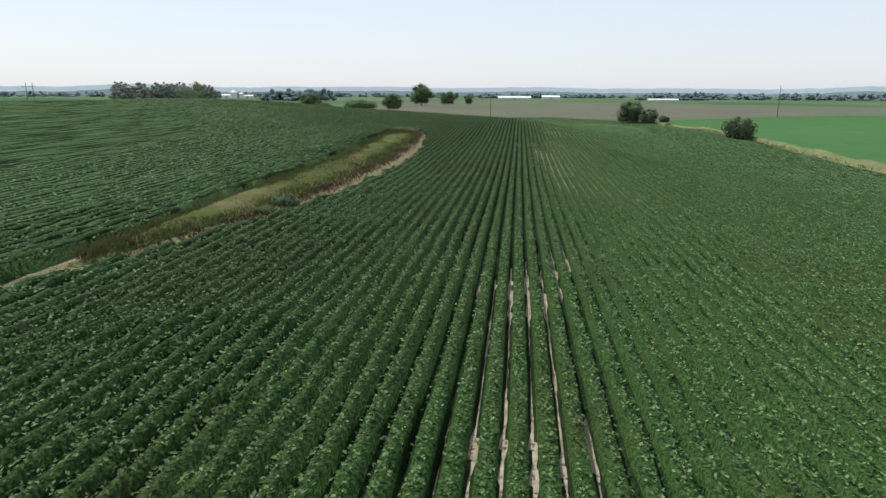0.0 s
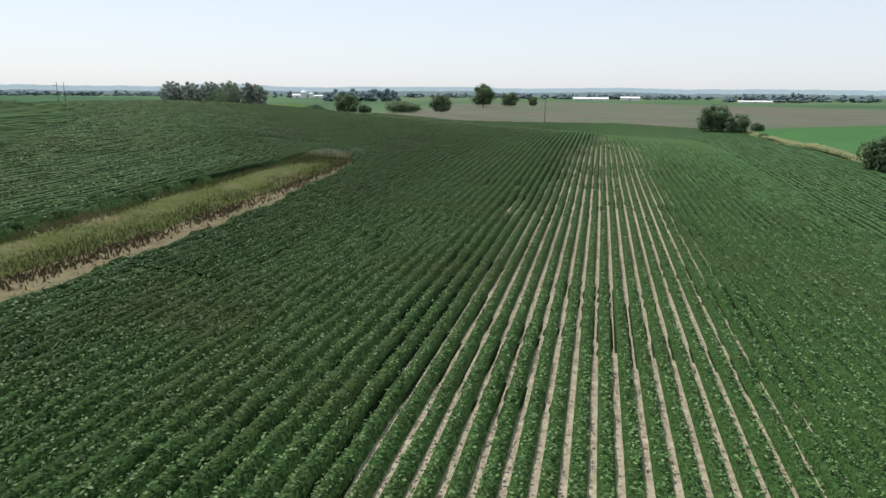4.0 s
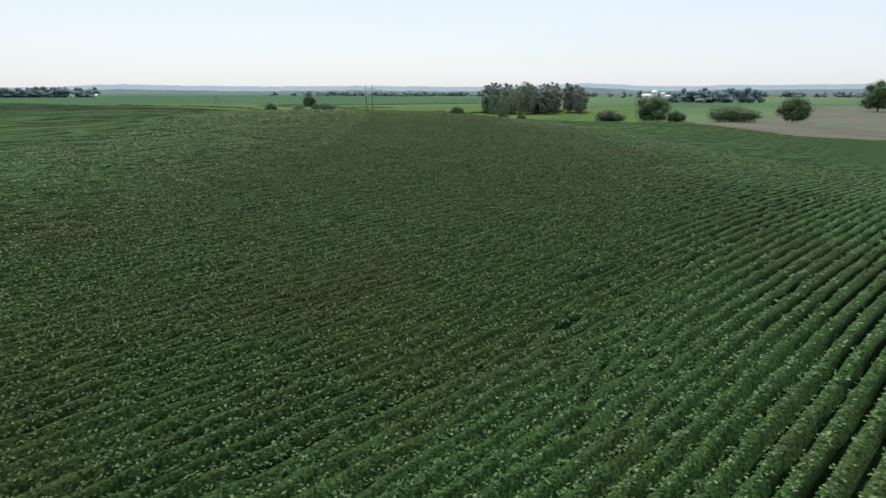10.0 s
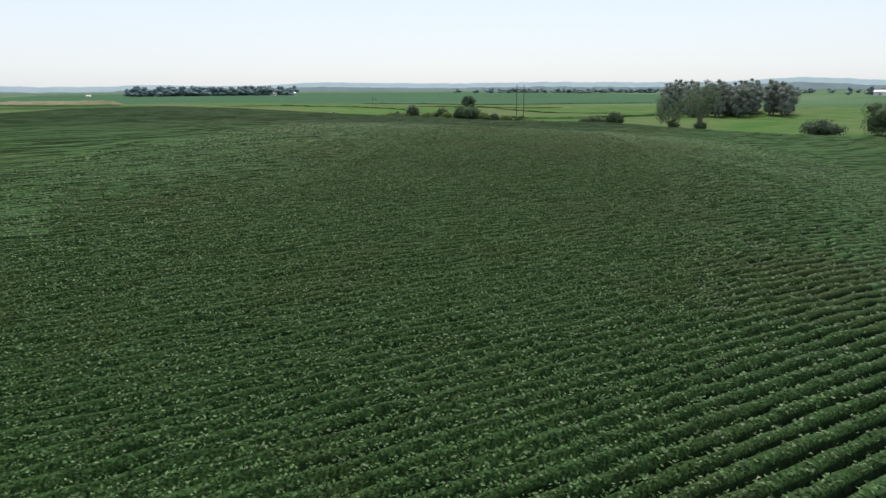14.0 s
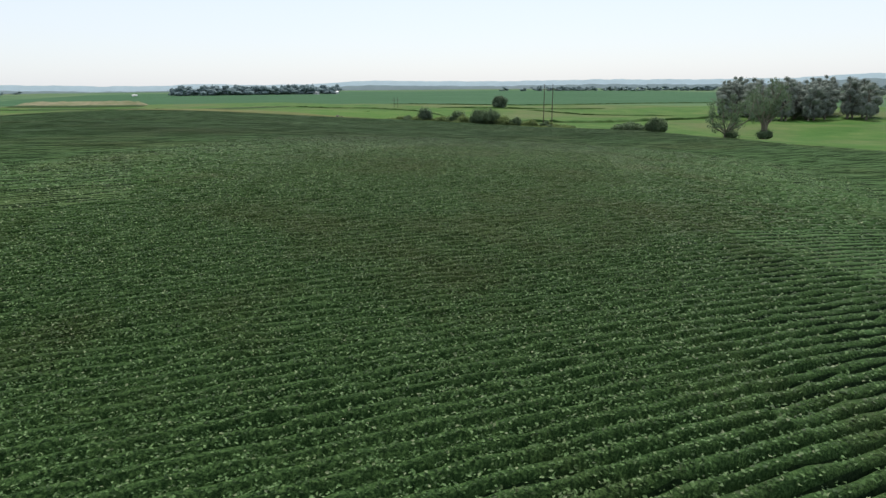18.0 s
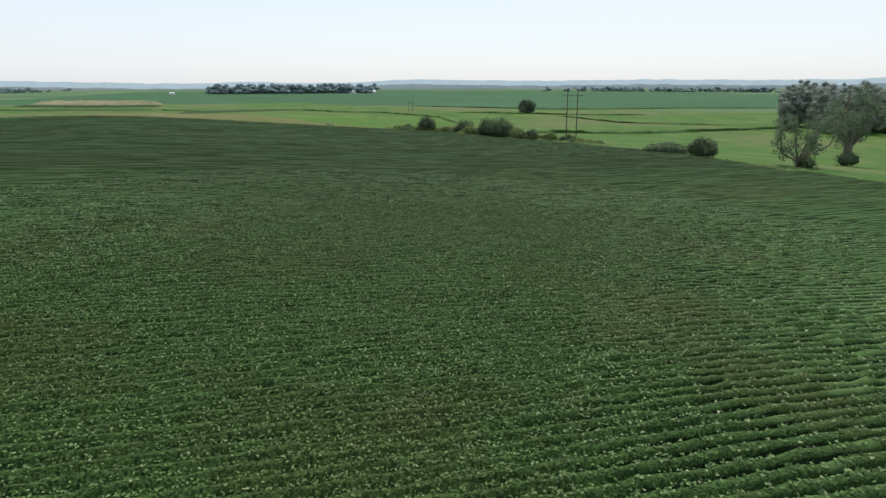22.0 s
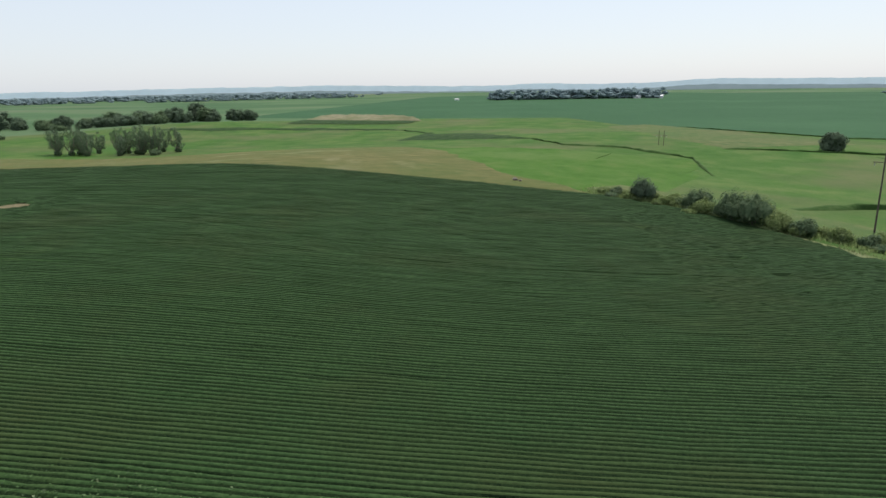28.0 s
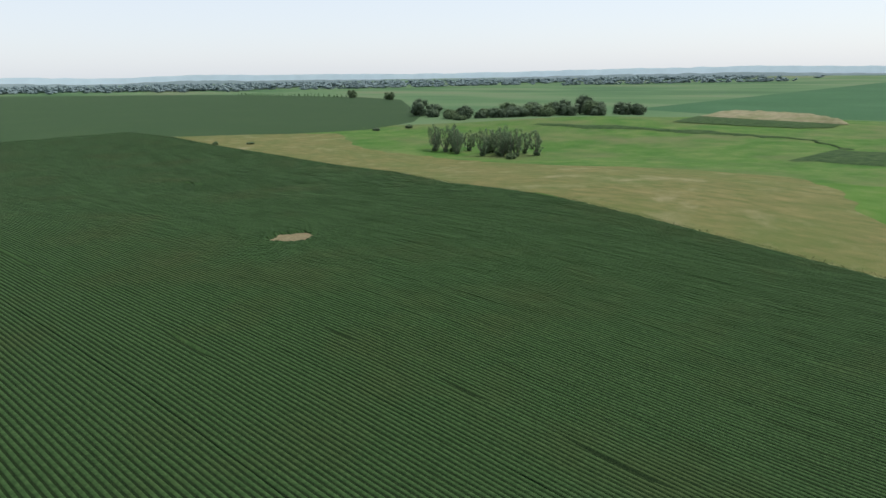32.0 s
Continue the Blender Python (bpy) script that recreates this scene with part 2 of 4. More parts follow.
# Lightened grey partly puts the haze before the wood into its leaf colour.
M_POPLAR = mat("hazy_poplar_foliage", [(0.3, (0.146, 0.173, 0.15)), (0.5, (0.195, 0.226, 0.195)), (0.7, (0.252, 0.288, 0.252))], 0.5, rough=0.75, translucent=0.3)
M_PALE = mat("pale_flowering_shrub", [(0.3, (0.0952, 0.151, 0.0538)), (0.5, (0.174, 0.23, 0.0896)), (0.7, (0.302, 0.358, 0.174))], 1.2, translucent=0.5)
M_CONIFER = mat("spruce_needles", [(0.3, (0.0225, 0.045, 0.0225)), (0.5, (0.0375, 0.075, 0.033)), (0.7, (0.06, 0.105, 0.045))], 0.8)
M_BARK = mat("grey_bark", [(0.3, (0.09, 0.075, 0.06)), (0.5, (0.17, 0.15, 0.125)), (0.7, (0.27, 0.25, 0.22))], 2.0, bump=0.04)
M_POLE = mat("weathered_pole_wood", [(0.3, (0.06, 0.05, 0.042)), (0.7, (0.13, 0.11, 0.09))], 3.0)
M_WHITE = mat("white_painted_metal", [(0.3, (0.612, 0.62, 0.629)), (0.7, (0.697, 0.697, 0.697))], 0.5, rough=0.5)
M_ROOF = mat("grey_roof", [(0.3, (0.22, 0.22, 0.23)), (0.7, (0.34, 0.34, 0.35))], 0.5)
# Pale blue-grey leaves: distance haze is put into this colour.
M_FARWOOD = mat("hazy_distant_woods", [(0.3, (0.129, 0.177, 0.183)), (0.5, (0.161, 0.218, 0.228)), (0.7, (0.201, 0.266, 0.276))], 0.05, translucent=0.2)
M_HAZE = mat("hazy_ridge_glow", [(0.3, (0.39, 0.481, 0.533)), (0.5, (0.442, 0.533, 0.585)), (0.7, (0.494, 0.585, 0.637))], 0.01)
M_HAZE_NEAR = mat("hazy_rise_glow", [(0.3, (0.20, 0.26, 0.27)), (0.5, (0.24, 0.30, 0.31)), (0.7, (0.28, 0.34, 0.35))], 0.01)
# Haze before the far ridges is painted as pale blue colour and glow.
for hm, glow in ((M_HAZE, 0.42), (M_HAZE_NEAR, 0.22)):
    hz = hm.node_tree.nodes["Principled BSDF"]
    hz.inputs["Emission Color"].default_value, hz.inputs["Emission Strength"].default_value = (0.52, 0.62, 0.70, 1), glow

# ---- terrain ----
HILLS = [
    (-144, 188, 110, 6.46), (-417, 223, 70, 7.41), (-298, 496, 110, -4.32), (24, 321, 70, -4.27), (-760, 27, 70, 4.52),
    (-144, -43, 110, 6.68), (-564, 370, 70, 3.55), (-270, 125, 70, 4.22), (-564, 76, 70, -2.96), (46, 97, 45, -0.97),
    (-233, 376, 45, 3.05), (-109, 438, 45, 1.90), (-109, 252, 45, 3.66), (-16, 190, 45, 2.08), (-264, 252, 45, 3.28),
    (-512, 469, 45, 1.65), (-357, 376, 45, 1.44), (-47, 655, 45, 3.94), (-67, 650, 110, -2.32), (-47, 314, 45, -1.84),
    (-233, 469, 45, -2.31), (-295, 314, 45, -1.36), (-171, 314, 45, -0.72), (-357, 35, 45, 1.28),
]


def height(x, y):
    """Lie of the land in metres, for arrays."""
    x, y = np.asarray(x, float), np.asarray(y, float)
    z = np.full(np.broadcast(x, y).shape, -3.0)
    for hx, hy, s, a in HILLS:
        z = z + a * np.exp(-((x - hx) ** 2 + (y - hy) ** 2) / (2 * s * s))
    return z


def hash01(i, j, k=0):
    v = np.sin(i * 127.1 + j * 311.7 + k * 74.7) * 43758.5453
    return v - np.floor(v)


def vnoise(x, y, k=0):
    """Smooth value noise between 0 and 1."""
    i, j = np.floor(x), np.floor(y)
    u, v = x - i, y - j
    u, v = u * u * (3 - 2 * u), v * v * (3 - 2 * v)
    a, b, c, d = hash01(i, j, k), hash01(i + 1, j, k), hash01(i, j + 1, k), hash01(i + 1, j + 1, k)
    return (a * (1 - u) + b * u) * (1 - v) + (c * (1 - u) + d * u) * v


def mesh_of(name, verts, faces, material, smooth=False, second=None, pick=None):
    """A mesh from numpy arrays of vertices and equal-sided faces."""
    me = bpy.data.meshes.new(name)
    verts, faces = np.asarray(verts, np.float32), np.asarray(faces, np.int32)
    k = faces.shape[1]
    me.vertices.add(len(verts))
    me.vertices.foreach_set("co", verts.ravel())
    me.loops.add(faces.size)
    me.loops.foreach_set("vertex_index", faces.ravel())
    me.polygons.add(len(faces))
    me.polygons.foreach_set("loop_start", np.arange(0, faces.size, k, dtype=np.int32))
    me.polygons.foreach_set("loop_total", np.full(len(faces), k, np.int32))
    me.polygons.foreach_set("use_smooth", np.full(len(faces), smooth))
    me.update(calc_edges=True)
    me.materials.append(material)
    if second:
        me.materials.append(second)
        me.polygons.foreach_set("material_index", np.asarray(pick, np.int32))
    return me


def grid_faces(nx, ny):
    """Quads of a grid whose vertex index is i * ny + j."""
    i, j = np.meshgrid(np.arange(nx - 1), np.arange(ny - 1), indexing="ij")
    a = (i * ny + j).ravel()
    return np.stack([a, a + ny, a + ny + 1, a + 1], 1)


def spaced(lo, hi, fine_lo, fine_hi, step, grow=1.12):
    """Coordinates with an even step inside and growing steps outside."""
    mid = list(np.arange(fine_lo, fine_hi + 0.1, step))
    s, v = step, mid[-1]
    while v < hi:
        s *= grow
        v += s
        mid.append(min(v, hi))
    s, v, low = step, mid[0], []
    while v > lo:
        s *= grow
        v -= s
        low.append(max(v, lo))
    return np.array(low[::-1] + mid)


gx, gy = spaced(-4600, 4600, -960, 240, 8), spaced(-4600, 4600, -240, 780, 8)
GX, GY = np.meshgrid(gx, gy, indexing="ij")
gz = height(GX, GY) - 0.18
tagged(new("ground", mesh_of("ground", np.stack([GX, GY, gz], -1).reshape(-1, 3), grid_faces(len(gx), len(gy)), M_GROUND, True)),
       "rolling green farmland reaching the horizon", "ground", kind="structure")


def along(pts, n):
    pts = np.array(pts, float)
    d = np.r_[0, np.cumsum(np.hypot(*np.diff(pts, axis=0).T))]
    s = np.linspace(0, d[-1], n)
    return np.stack([np.interp(s, d, pts[:, 0]), np.interp(s, d, pts[:, 1])], 1)


def zone(name, a, b, material, label, lift, nu=40, nv=90, ragged=0.0, category="field", hump=0.0, lumpy=0.9):
    """A sheet that follows the land between two lines of the plan."""
    A, B = along(a, nv), along(b, nv)
    if ragged:
        for line, k in ((A, 3), (B, 7)):
            for sc, amp in ((30, 0.8), (8, 0.6)):
                line += ragged * amp * np.stack([vnoise(line[:, 0] / sc, line[:, 1] / sc, k) - 0.5, vnoise(line[:, 0] / sc, line[:, 1] / sc, k + 1) - 0.5], 1)
    u = np.linspace(0, 1, nu)[None, :, None]
    ends = np.clip(10 * np.minimum(np.linspace(0, 1, nv), np.linspace(1, 0, nv)), 0, 1) ** 0.6
    xy = A[:, None] * (1 - u) + B[:, None] * u
    z = height(xy[..., 0], xy[..., 1]) + lift + hump * (1 - (2 * u[..., 0] - 1) ** 2) * (1 - lumpy / 2 + lumpy * vnoise(xy[..., 0] / 4, xy[..., 1] / 4, 17)) * ends[:, None]
    v = np.concatenate([xy, z[..., None]], -1).reshape(-1, 3)
    return tagged(new(name, mesh_of(name, v, grid_faces(nv, nu), material, True)), label, category, kind="structure")


# West and north edge of the bean field, and its east edge.
EDGE = [(-480, -700), (-472, -181), (-456, -92), (-446, -2), (-428, 109), (-400, 166), (-391, 220), (-382, 260), (-374, 305), (-362, 340), (-344, 359),
        (-325, 372), (-292, 385), (-235, 380), (-196, 380), (-150, 387), (-117, 405), (-63, 376), (-12, 395), (20, 402), (68, 362)]
EAST = [(52, -700), (52, 180), (60, 250), (68, 300), (68, 362)]
EX, EY = np.array(EDGE, float).T


def inside(x, y):
    """Metres inside the bean field's edge (negative outside), roughly."""
    top = np.interp(x, EX, EY) - y
    slope = np.abs(np.gradient(np.interp(np.linspace(-480, 68, 549), EX, EY)))
    s = np.interp(x, np.linspace(-480, 68, 549), slope)
    east = np.interp(y, [p[1] for p in EAST], [p[0] for p in EAST]) - x
    return np.minimum(top / np.sqrt(1 + s * s), np.minimum(east, x + 480))


zone("bean_field_soil", EDGE, [(x, -700) for x in np.linspace(-480, 68, 12)], M_SOIL, "tan bare soil between the bean rows", -0.06, 160, 160)
zone("field_margin", [(x + 1.4, y - 1.6) for x, y in EDGE[1:]], [(x - 1.0, y + 1.4) for x, y in EDGE[1:]], M_STRIP, "pale uncut grass margin along the bean field", 0.0, 5, 300, 1.2, "grass strip")
zone("meadow", [(-477, -190), (-440, 0), (-380, 250), (-340, 355), (-200, 370), (-110, 395), (-100, 420)],
     [(-640, -110), (-800, 60), (-900, 140), (-880, 260), (-870, 380), (-600, 560), (-330, 760)], M_MEADOW, "bright green meadow in the valley", -0.12, 120, 160)
zone("stubble_field", EDGE[1:10], [(-477, -190), (-566, -89), (-509, -1), (-500, 76), (-490, 164), (-505, 214), (-503, 261), (-476, 281), (-419, 302), (-366, 337)],
     M_TAN, "tan dry stubble bordering the bean field", -0.07, 60, 240, 9.0)
zone("south_crop", [(-480, -700), (-472, -188), (-520, -130), (-600, -92), (-680, -110), (-760, -170), (-1054, -480)],
     [(-480, -2200), (-800, -1800), (-1000, -1400), (-1115, -1131), (-1120, -900), (-1120, -655), (-1060, -485)], M_BEAN_SMOOTH, "smooth dark green bean field", -0.1)
zone("west_crop", [(-960, -10), (-900, 130), (-890, 250), (-873, 383), (-722, 419), (-640, 480), (-565, 520), (-545, 653), (-500, 740), (-420, 800)],
     [(-2318, 90), (-2500, 200), (-2600, 400), (-2600, 600), (-2500, 900), (-2300, 1200), (-2000, 1500), (-1500, 1500), (-1000, 1300), (-520, 900)], M_CROP,
     "dark green crop field over a low hill", -0.1, 70, 120)
zone("fallow_field", [(-117, 409), (-63, 380), (-12, 399), (20, 406), (68, 366), (88, 379), (143, 397), (217, 418), (420, 440)],
     [(-180, 876), (-120, 1000), (-67, 1139), (130, 945), (240, 800), (364, 704), (600, 690)], M_BROWN, "brown fallow field", -0.1, 60, 100)
zone("east_crop", [(54.5, -300), (54.5, 180), (62.5, 250), (70.5, 300), (72, 366)], [(700, -300), (600, 100), (500, 300), (420, 400), (217, 414)], M_CROP2,
     "bright green crop beyond the track", 0.0, 60, 60)
zone("field_track", [(52.5, -300), (52.5, 180), (60.5, 250), (68.5, 300), (68, 366)], [(56.5, -300), (56.5, 180), (64.5, 250), (72.5, 300), (74, 368)], M_STRIP,
     "strip of dry grass along the field", 0.35, 8, 160, 2.0, category="grass strip", hump=0.9)

zone("lush_meadow", [(-492, 268), (-505, 300), (-500, 330), (-482, 362), (-458, 394), (-415, 390)], [(-425, 288), (-388, 304), (-374, 318), (-365, 334), (-356, 345), (-350, 354)], M_BRIGHT,
     "rich bright green grass in the meadow's hollow", -0.095, 40, 90, 12.0)
zone("mound", [(-868, 100), (-850, 160), (-842, 203), (-832, 228)], [(-958, 98), (-950, 150), (-937, 190), (-835, 232)], M_MOUND, "tan mown top of a low mound", 0.3, 20, 40, 3, "mound", 3.5)
zone("mound_front", [(-770, 110), (-776, 160), (-778, 205), (-795, 226)], [(-867, 100), (-849, 160), (-841, 203), (-831, 227)], M_SEDGE, "dark green front slope of the mound", 0.35, 12, 40, 2, "reeds", 0.8)
zone("hedge_verge", [(-374, 336), (-350, 358), (-330, 372), (-310, 385), (-292, 396)], [(-384, 350), (-358, 374), (-340, 390), (-322, 404), (-300, 412)], M_ROUGH,
     "rough pale weeds behind the hedge", -0.04, 12, 60, 6.0, "rough grass", 0.3)
for a, b in (([(-700, 20), (-716, 90), (-722, 150), (-700, 235)], [(-684, 20), (-690, 90), (-700, 150), (-690, 240)]),
             ([(-572, 248), (-566, 290), (-556, 328)], [(-640, 256), (-632, 298), (-560, 329)]),
             ([(-690, 235), (-668, 252), (-640, 262)], [(-684, 235), (-664, 250), (-636, 259)])):
    zone("reed_bed", a, b, M_SEDGE, "dark reeds in a wet hollow of the meadow", 0.0, 12, 90, 14, "reeds", 0.6)
for line in ([(-560, 328), (-514, 346), (-502, 373), (-464, 398), (-412, 392)], [(-497, 422), (-476, 488), (-470, 560)], [(-470, 482), (-417, 496), (-396, 528), (-382, 545)],
             [(-700, 455), (-640, 478), (-566, 518), (-548, 650), (-505, 738)]):
    zone("ditch_line", line, [(x - 2.3, y - 0.9) for x, y in line], M_REEDY, "narrow reedy ditch through the meadow", -0.1, 6, 220, 3.0, "ditch", 0.8)

line = [(-348, 392), (-352, 408), (-354, 425), (-355, 460), (-358, 500), (-357, 545), (-350, 600)]
zone("brush_line", line, [(x - 3.2, y - 1.0) for x, y in line], M_REEDY, "dark brushy ditch line from the hedge across the meadow", -0.1, 8, 260, 3.0, "ditch", 1.2)
zone("bare_patch", [(-317, 182), (-310, 180), (-302, 184)], [(-316, 193), (-309, 196), (-301, 192)], M_DITCHSOIL, "grey-brown bare soil in a drowned-out patch", -0.02, 8, 20, 1.0, "bare patch")
zone("rough_grass", [(-720, 405), (-640, 400), (-560, 405), (-500, 425)], [(-735, 440), (-650, 470), (-575, 500), (-520, 505)], M_ROUGH, "rough brownish grass at the crop's edge", -0.06, 16, 60, 14, "rough grass")

# ---- bean rows ----
ROW = 0.76
NEAR = [(0, 10), (9, 60), (2, 105), (-14, 145), (-50, 195), (-90, 235), (-135, 267), (-152, 280)]
NX, NY = along(NEAR, 80).T


def near(x, y):
    return np.sqrt(((np.asarray(x)[..., None] - NX) ** 2 + (np.asarray(y)[..., None] - NY) ** 2).min(-1))


def thin(x, y):
    """0 for a closed canopy, 1 where bare soil shows between the rows."""
    ky = [0, 30, 46, 55, 62, 75, 100, 130, 165, 200, 245]
    cx = np.interp(y, ky, [0.6, 0.3, 6, 11, 10.8, 10.5, 10.7, 12.2, 13, 14.5, 17])
    w = np.interp(y, ky, [2.4, 1.9, 3.0, 5, 6.8, 7.6, 8.1, 7.6, 7.8, 6.6, 6])
    a = np.interp(y, ky, [0.7, 0.55, 0.3, 0.75, 0.9, 1, 1, 1, 1, 0.85, 0.0])
    z = a * np.exp(-((np.abs(x - cx) / w) ** 4))
    z = np.maximum(z, 0.75 * np.exp(-(((x - 3) / 0.9) ** 2)) * np.exp(-(((y - 107.5) / 5) ** 2)))
    z = np.maximum(z, 0.5 * np.exp(-(((x + 1.2) / 0.9) ** 2)) * np.exp(-(((y - 118) / 2.5) ** 2)))
    z = np.maximum(z, 0.5 * np.exp(-(((x + 90.5) / 1.5) ** 2) - ((y - 257) / 3.5) ** 2))
    z = np.maximum(z, 0.4 * np.exp(-(((x + 102) / 1.6) ** 2) - ((y - 278) / 3.0) ** 2))
    return np.clip(z * (0.72 + 0.5 * vnoise(x / 2.5, y / 7.0, 5)), 0, 1)


SPOTS = [(-318, 343.7, 1.5), (-299, 354.4, 0.9), (-289.7, 355.8, 1.3), (-276.6, 359, 1.5), (-339, 339, 1.0)]


def hole(x, y):
    """1 where no beans stand: the ditch, the bare patch and the washed-out slit."""
    ky = [-60, 22, 30, 42, 55, 80, 97, 107, 121, 127, 133]
    west = np.interp(y, ky, [-21.6, -21.6, -21.6, -22.4, -22.8, -23.4, -24.6, -25.2, -25.4, -24.6, -22])
    east = np.interp(y, ky, [-20.3, -20.3, -18.3, -16.0, -14.4, -14.0, -14.4, -15.8, -17.2, -18.6, -22])
    d = np.minimum(x - west, east - x) + 0.7 * (vnoise(x / 2, y / 2.5, 9) - 0.5)
    h = np.clip(d / 0.5 + 0.5, 0, 1) * (y < 133) * (y > -60)
    r = np.hypot((x + 309) / 7.0, (y - 188) / 5.0) + 0.35 * (vnoise(x / 3, y / 3, 2) - 0.5)
    h = np.maximum(h, np.clip((1 - r) * 6, 0, 1))
    s = np.hypot((x + 346.5 + (y - 72) * 0.1) / 1.3, (y - 72) / 9.0)
    h = np.maximum(h, np.clip((1 - s) * 4, 0, 1))
    for sx, sy, sr in SPOTS:
        h = np.maximum(h, 0.5 * np.clip((1 - np.hypot(x - sx, (y - sy) / 1.5) / sr) * 3, 0, 1))
    tram = (np.abs(x + 274.3) < 0.2) & (y > 238) & (vnoise(x * 0, y / 5, 6) > 0.62)
    tram |= (np.abs(x + 256.3) < 0.2) & (y < 275) & (vnoise(x * 0 + 4, y / 6, 6) > 0.7)
    return np.maximum(h, 0.5 * tram)


def sparse(x, y):
    """1 where only stunted plants stand."""
    out = 0.0
    for px, py, rx, ry in ((3.3, 108, 0.9, 4.5), (-0.4, 117, 0.6, 1.6), (2.6, 118.4, 0.6, 2.4)):
        out = np.maximum(out, np.clip(1.6 - 1.4 * np.hypot((x - px) / rx, (y - py) / ry) + 1.2 * (vnoise(x / 0.4, y / 0.7, 12) - 0.5), 0, 1))
    return out


def canopy(x, y, u, rough=1.0, core=0.0):
    """Height of the canopy over the soil; u: metres from the row's middle; core: how far the leafless heart lies below the leaves."""
    t = thin(x, y)
    patch = vnoise(x / 14, y / 14, 11)
    w = 0.30 - 0.055 * t + 0.06 * rough * (vnoise(x / 0.5, y / 0.9, 1) - 0.5) - 0.05 * (patch - 0.5) + 0.05 * (vnoise(x / 3.0, y / 5.0, 51) - 0.5)
    w = np.maximum(w, 0.245) - 0.4 * core * (1 - np.clip(3 * t, 0, 1))
    bare = sparse(x, y)
    top = (0.68 - 0.35 * t) * (0.97 + 0.3 * rough * (vnoise(x / 0.9, y / 0.7, 4) - 0.5)) * (0.85 + 0.3 * patch) * (1 - 0.75 * bare) - core * (1 - bare)
    z = top * (1 - np.clip(np.abs(u) / w, 0, 1.2) ** 7.0)
    z = z + 0.16 * rough * (vnoise(x * 5.5, y * 5.5, 8) - 0.5) * (z > 0.05)
    ok = np.clip(inside(x, y) / 0.8, 0, 1) * (1 - hole(x, y))
    t = np.maximum(t, bare)
    floor = np.where(t + 0.4 * (vnoise(x / 0.7, y / 1.3, 41) - 0.5) > 0.3, -0.1, 0.0)
    return np.where(ok > 0.6, np.maximum(z, floor), np.where(ok > 0.4, 0.02, -0.3))


SPAN, NROW = 19.76, 26
bx = np.arange(-482, 72, SPAN)
by = np.arange(-260, 410, 20.0)
parts = {"thin": [], "fine": [], "spot": [], "mid": [], "coarse": [], "far": [], "edge": []}
STEPS = {"thin": (5, 0.8, 1.0), "fine": (5, 1.0, 1.0), "spot": (3, 1.0, 0.7), "mid": (3, 2.0, 0.7), "coarse": (3, 5.0, 0.7), "far": (3, 10.0, 0.6), "edge": (3, 4.0, 0.6)}
rows = {}
for x0 in bx:
    for y0 in by:
        cx, cy = x0 + SPAN / 2, y0 + 10
        if inside(np.array([cx]), np.array([cy]))[0] < -18:
            continue
        d = float(near(cx, cy))
        lod = "fine" if d < 34 else "mid" if d < 60 else "coarse" if d < 190 else "far"
        if lod in ("coarse", "far") and cy > -60 and abs(inside(np.array([cx]), np.array([cy]))[0]) < 17:
            lod = "edge"
        if d > 60 and (math.hypot(cx + 309, cy - 188) < 16 or math.hypot(cx + 346, cy - 72) < 14 or (-350 < cx < -222 and 336 < cy < 372)):
            lod = "spot"
        if d < 90 and thin(*np.meshgrid(np.linspace(x0, x0 + SPAN, 9), np.linspace(y0, y0 + 20, 5))).max() > 0.15:
            lod = "thin"
        k, step, rough = STEPS[lod]
        i = np.arange(NROW * k + 1)
        ys = np.linspace(0, 20, int(round(20 / step)) + 1)
        at = np.array([-0.38, -0.27, -0.2, 0.2, 0.27] if lod == "thin" else [-0.38, -0.22, 0.22] if k == 3 else [-0.38, -0.26, -0.2, 0.2, 0.26] if d > 24 else [-0.38, -0.23, -0.15, 0.15, 0.23])
        u = at[i % k]
        X = x0 + (i // k) * ROW + u + ROW / 2
        u = np.where(i % k == 0, ROW / 2, u)
        XX, YY = np.meshgrid(X, y0 + ys, indexing="ij")
        UU = np.broadcast_to(u[:, None], XX.shape)
        XW = XX + 0.12 * (vnoise(XX / 30, YY / 22, 21) - 0.5)
        Z = height(XW, YY) + canopy(XW, YY, UU, rough, 0.14 * np.clip((24 - near(XW, YY)) / 8, 0, 1) if lod in ("thin", "fine") else 0.0)
        if lod in ("thin", "fine"):  # each row that is passed close by is a piece of its own
            XYZ = np.stack([XW, YY, Z], -1)
            for j in range(NROW):
                rows.setdefault(round((x0 + 482) / ROW) + j, []).append(XYZ[j * k:(j + 1) * k + 1])
            continue
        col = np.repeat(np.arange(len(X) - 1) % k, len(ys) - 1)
        # faces in the gaps get the painted shade
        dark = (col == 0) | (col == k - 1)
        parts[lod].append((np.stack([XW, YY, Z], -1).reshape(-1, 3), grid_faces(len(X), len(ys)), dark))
for lod, blocks in parts.items():
    if not blocks:
        continue
    vs, fs, o = [], [], 0
    for v, f, _ in blocks:
        vs.append(v)
        fs.append(f + o)
        o += len(v)
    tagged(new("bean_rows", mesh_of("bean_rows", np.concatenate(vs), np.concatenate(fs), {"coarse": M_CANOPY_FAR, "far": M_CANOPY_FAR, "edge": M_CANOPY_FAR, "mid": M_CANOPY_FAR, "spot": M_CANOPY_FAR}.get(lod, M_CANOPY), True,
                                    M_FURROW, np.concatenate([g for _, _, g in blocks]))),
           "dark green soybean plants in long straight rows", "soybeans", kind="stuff")

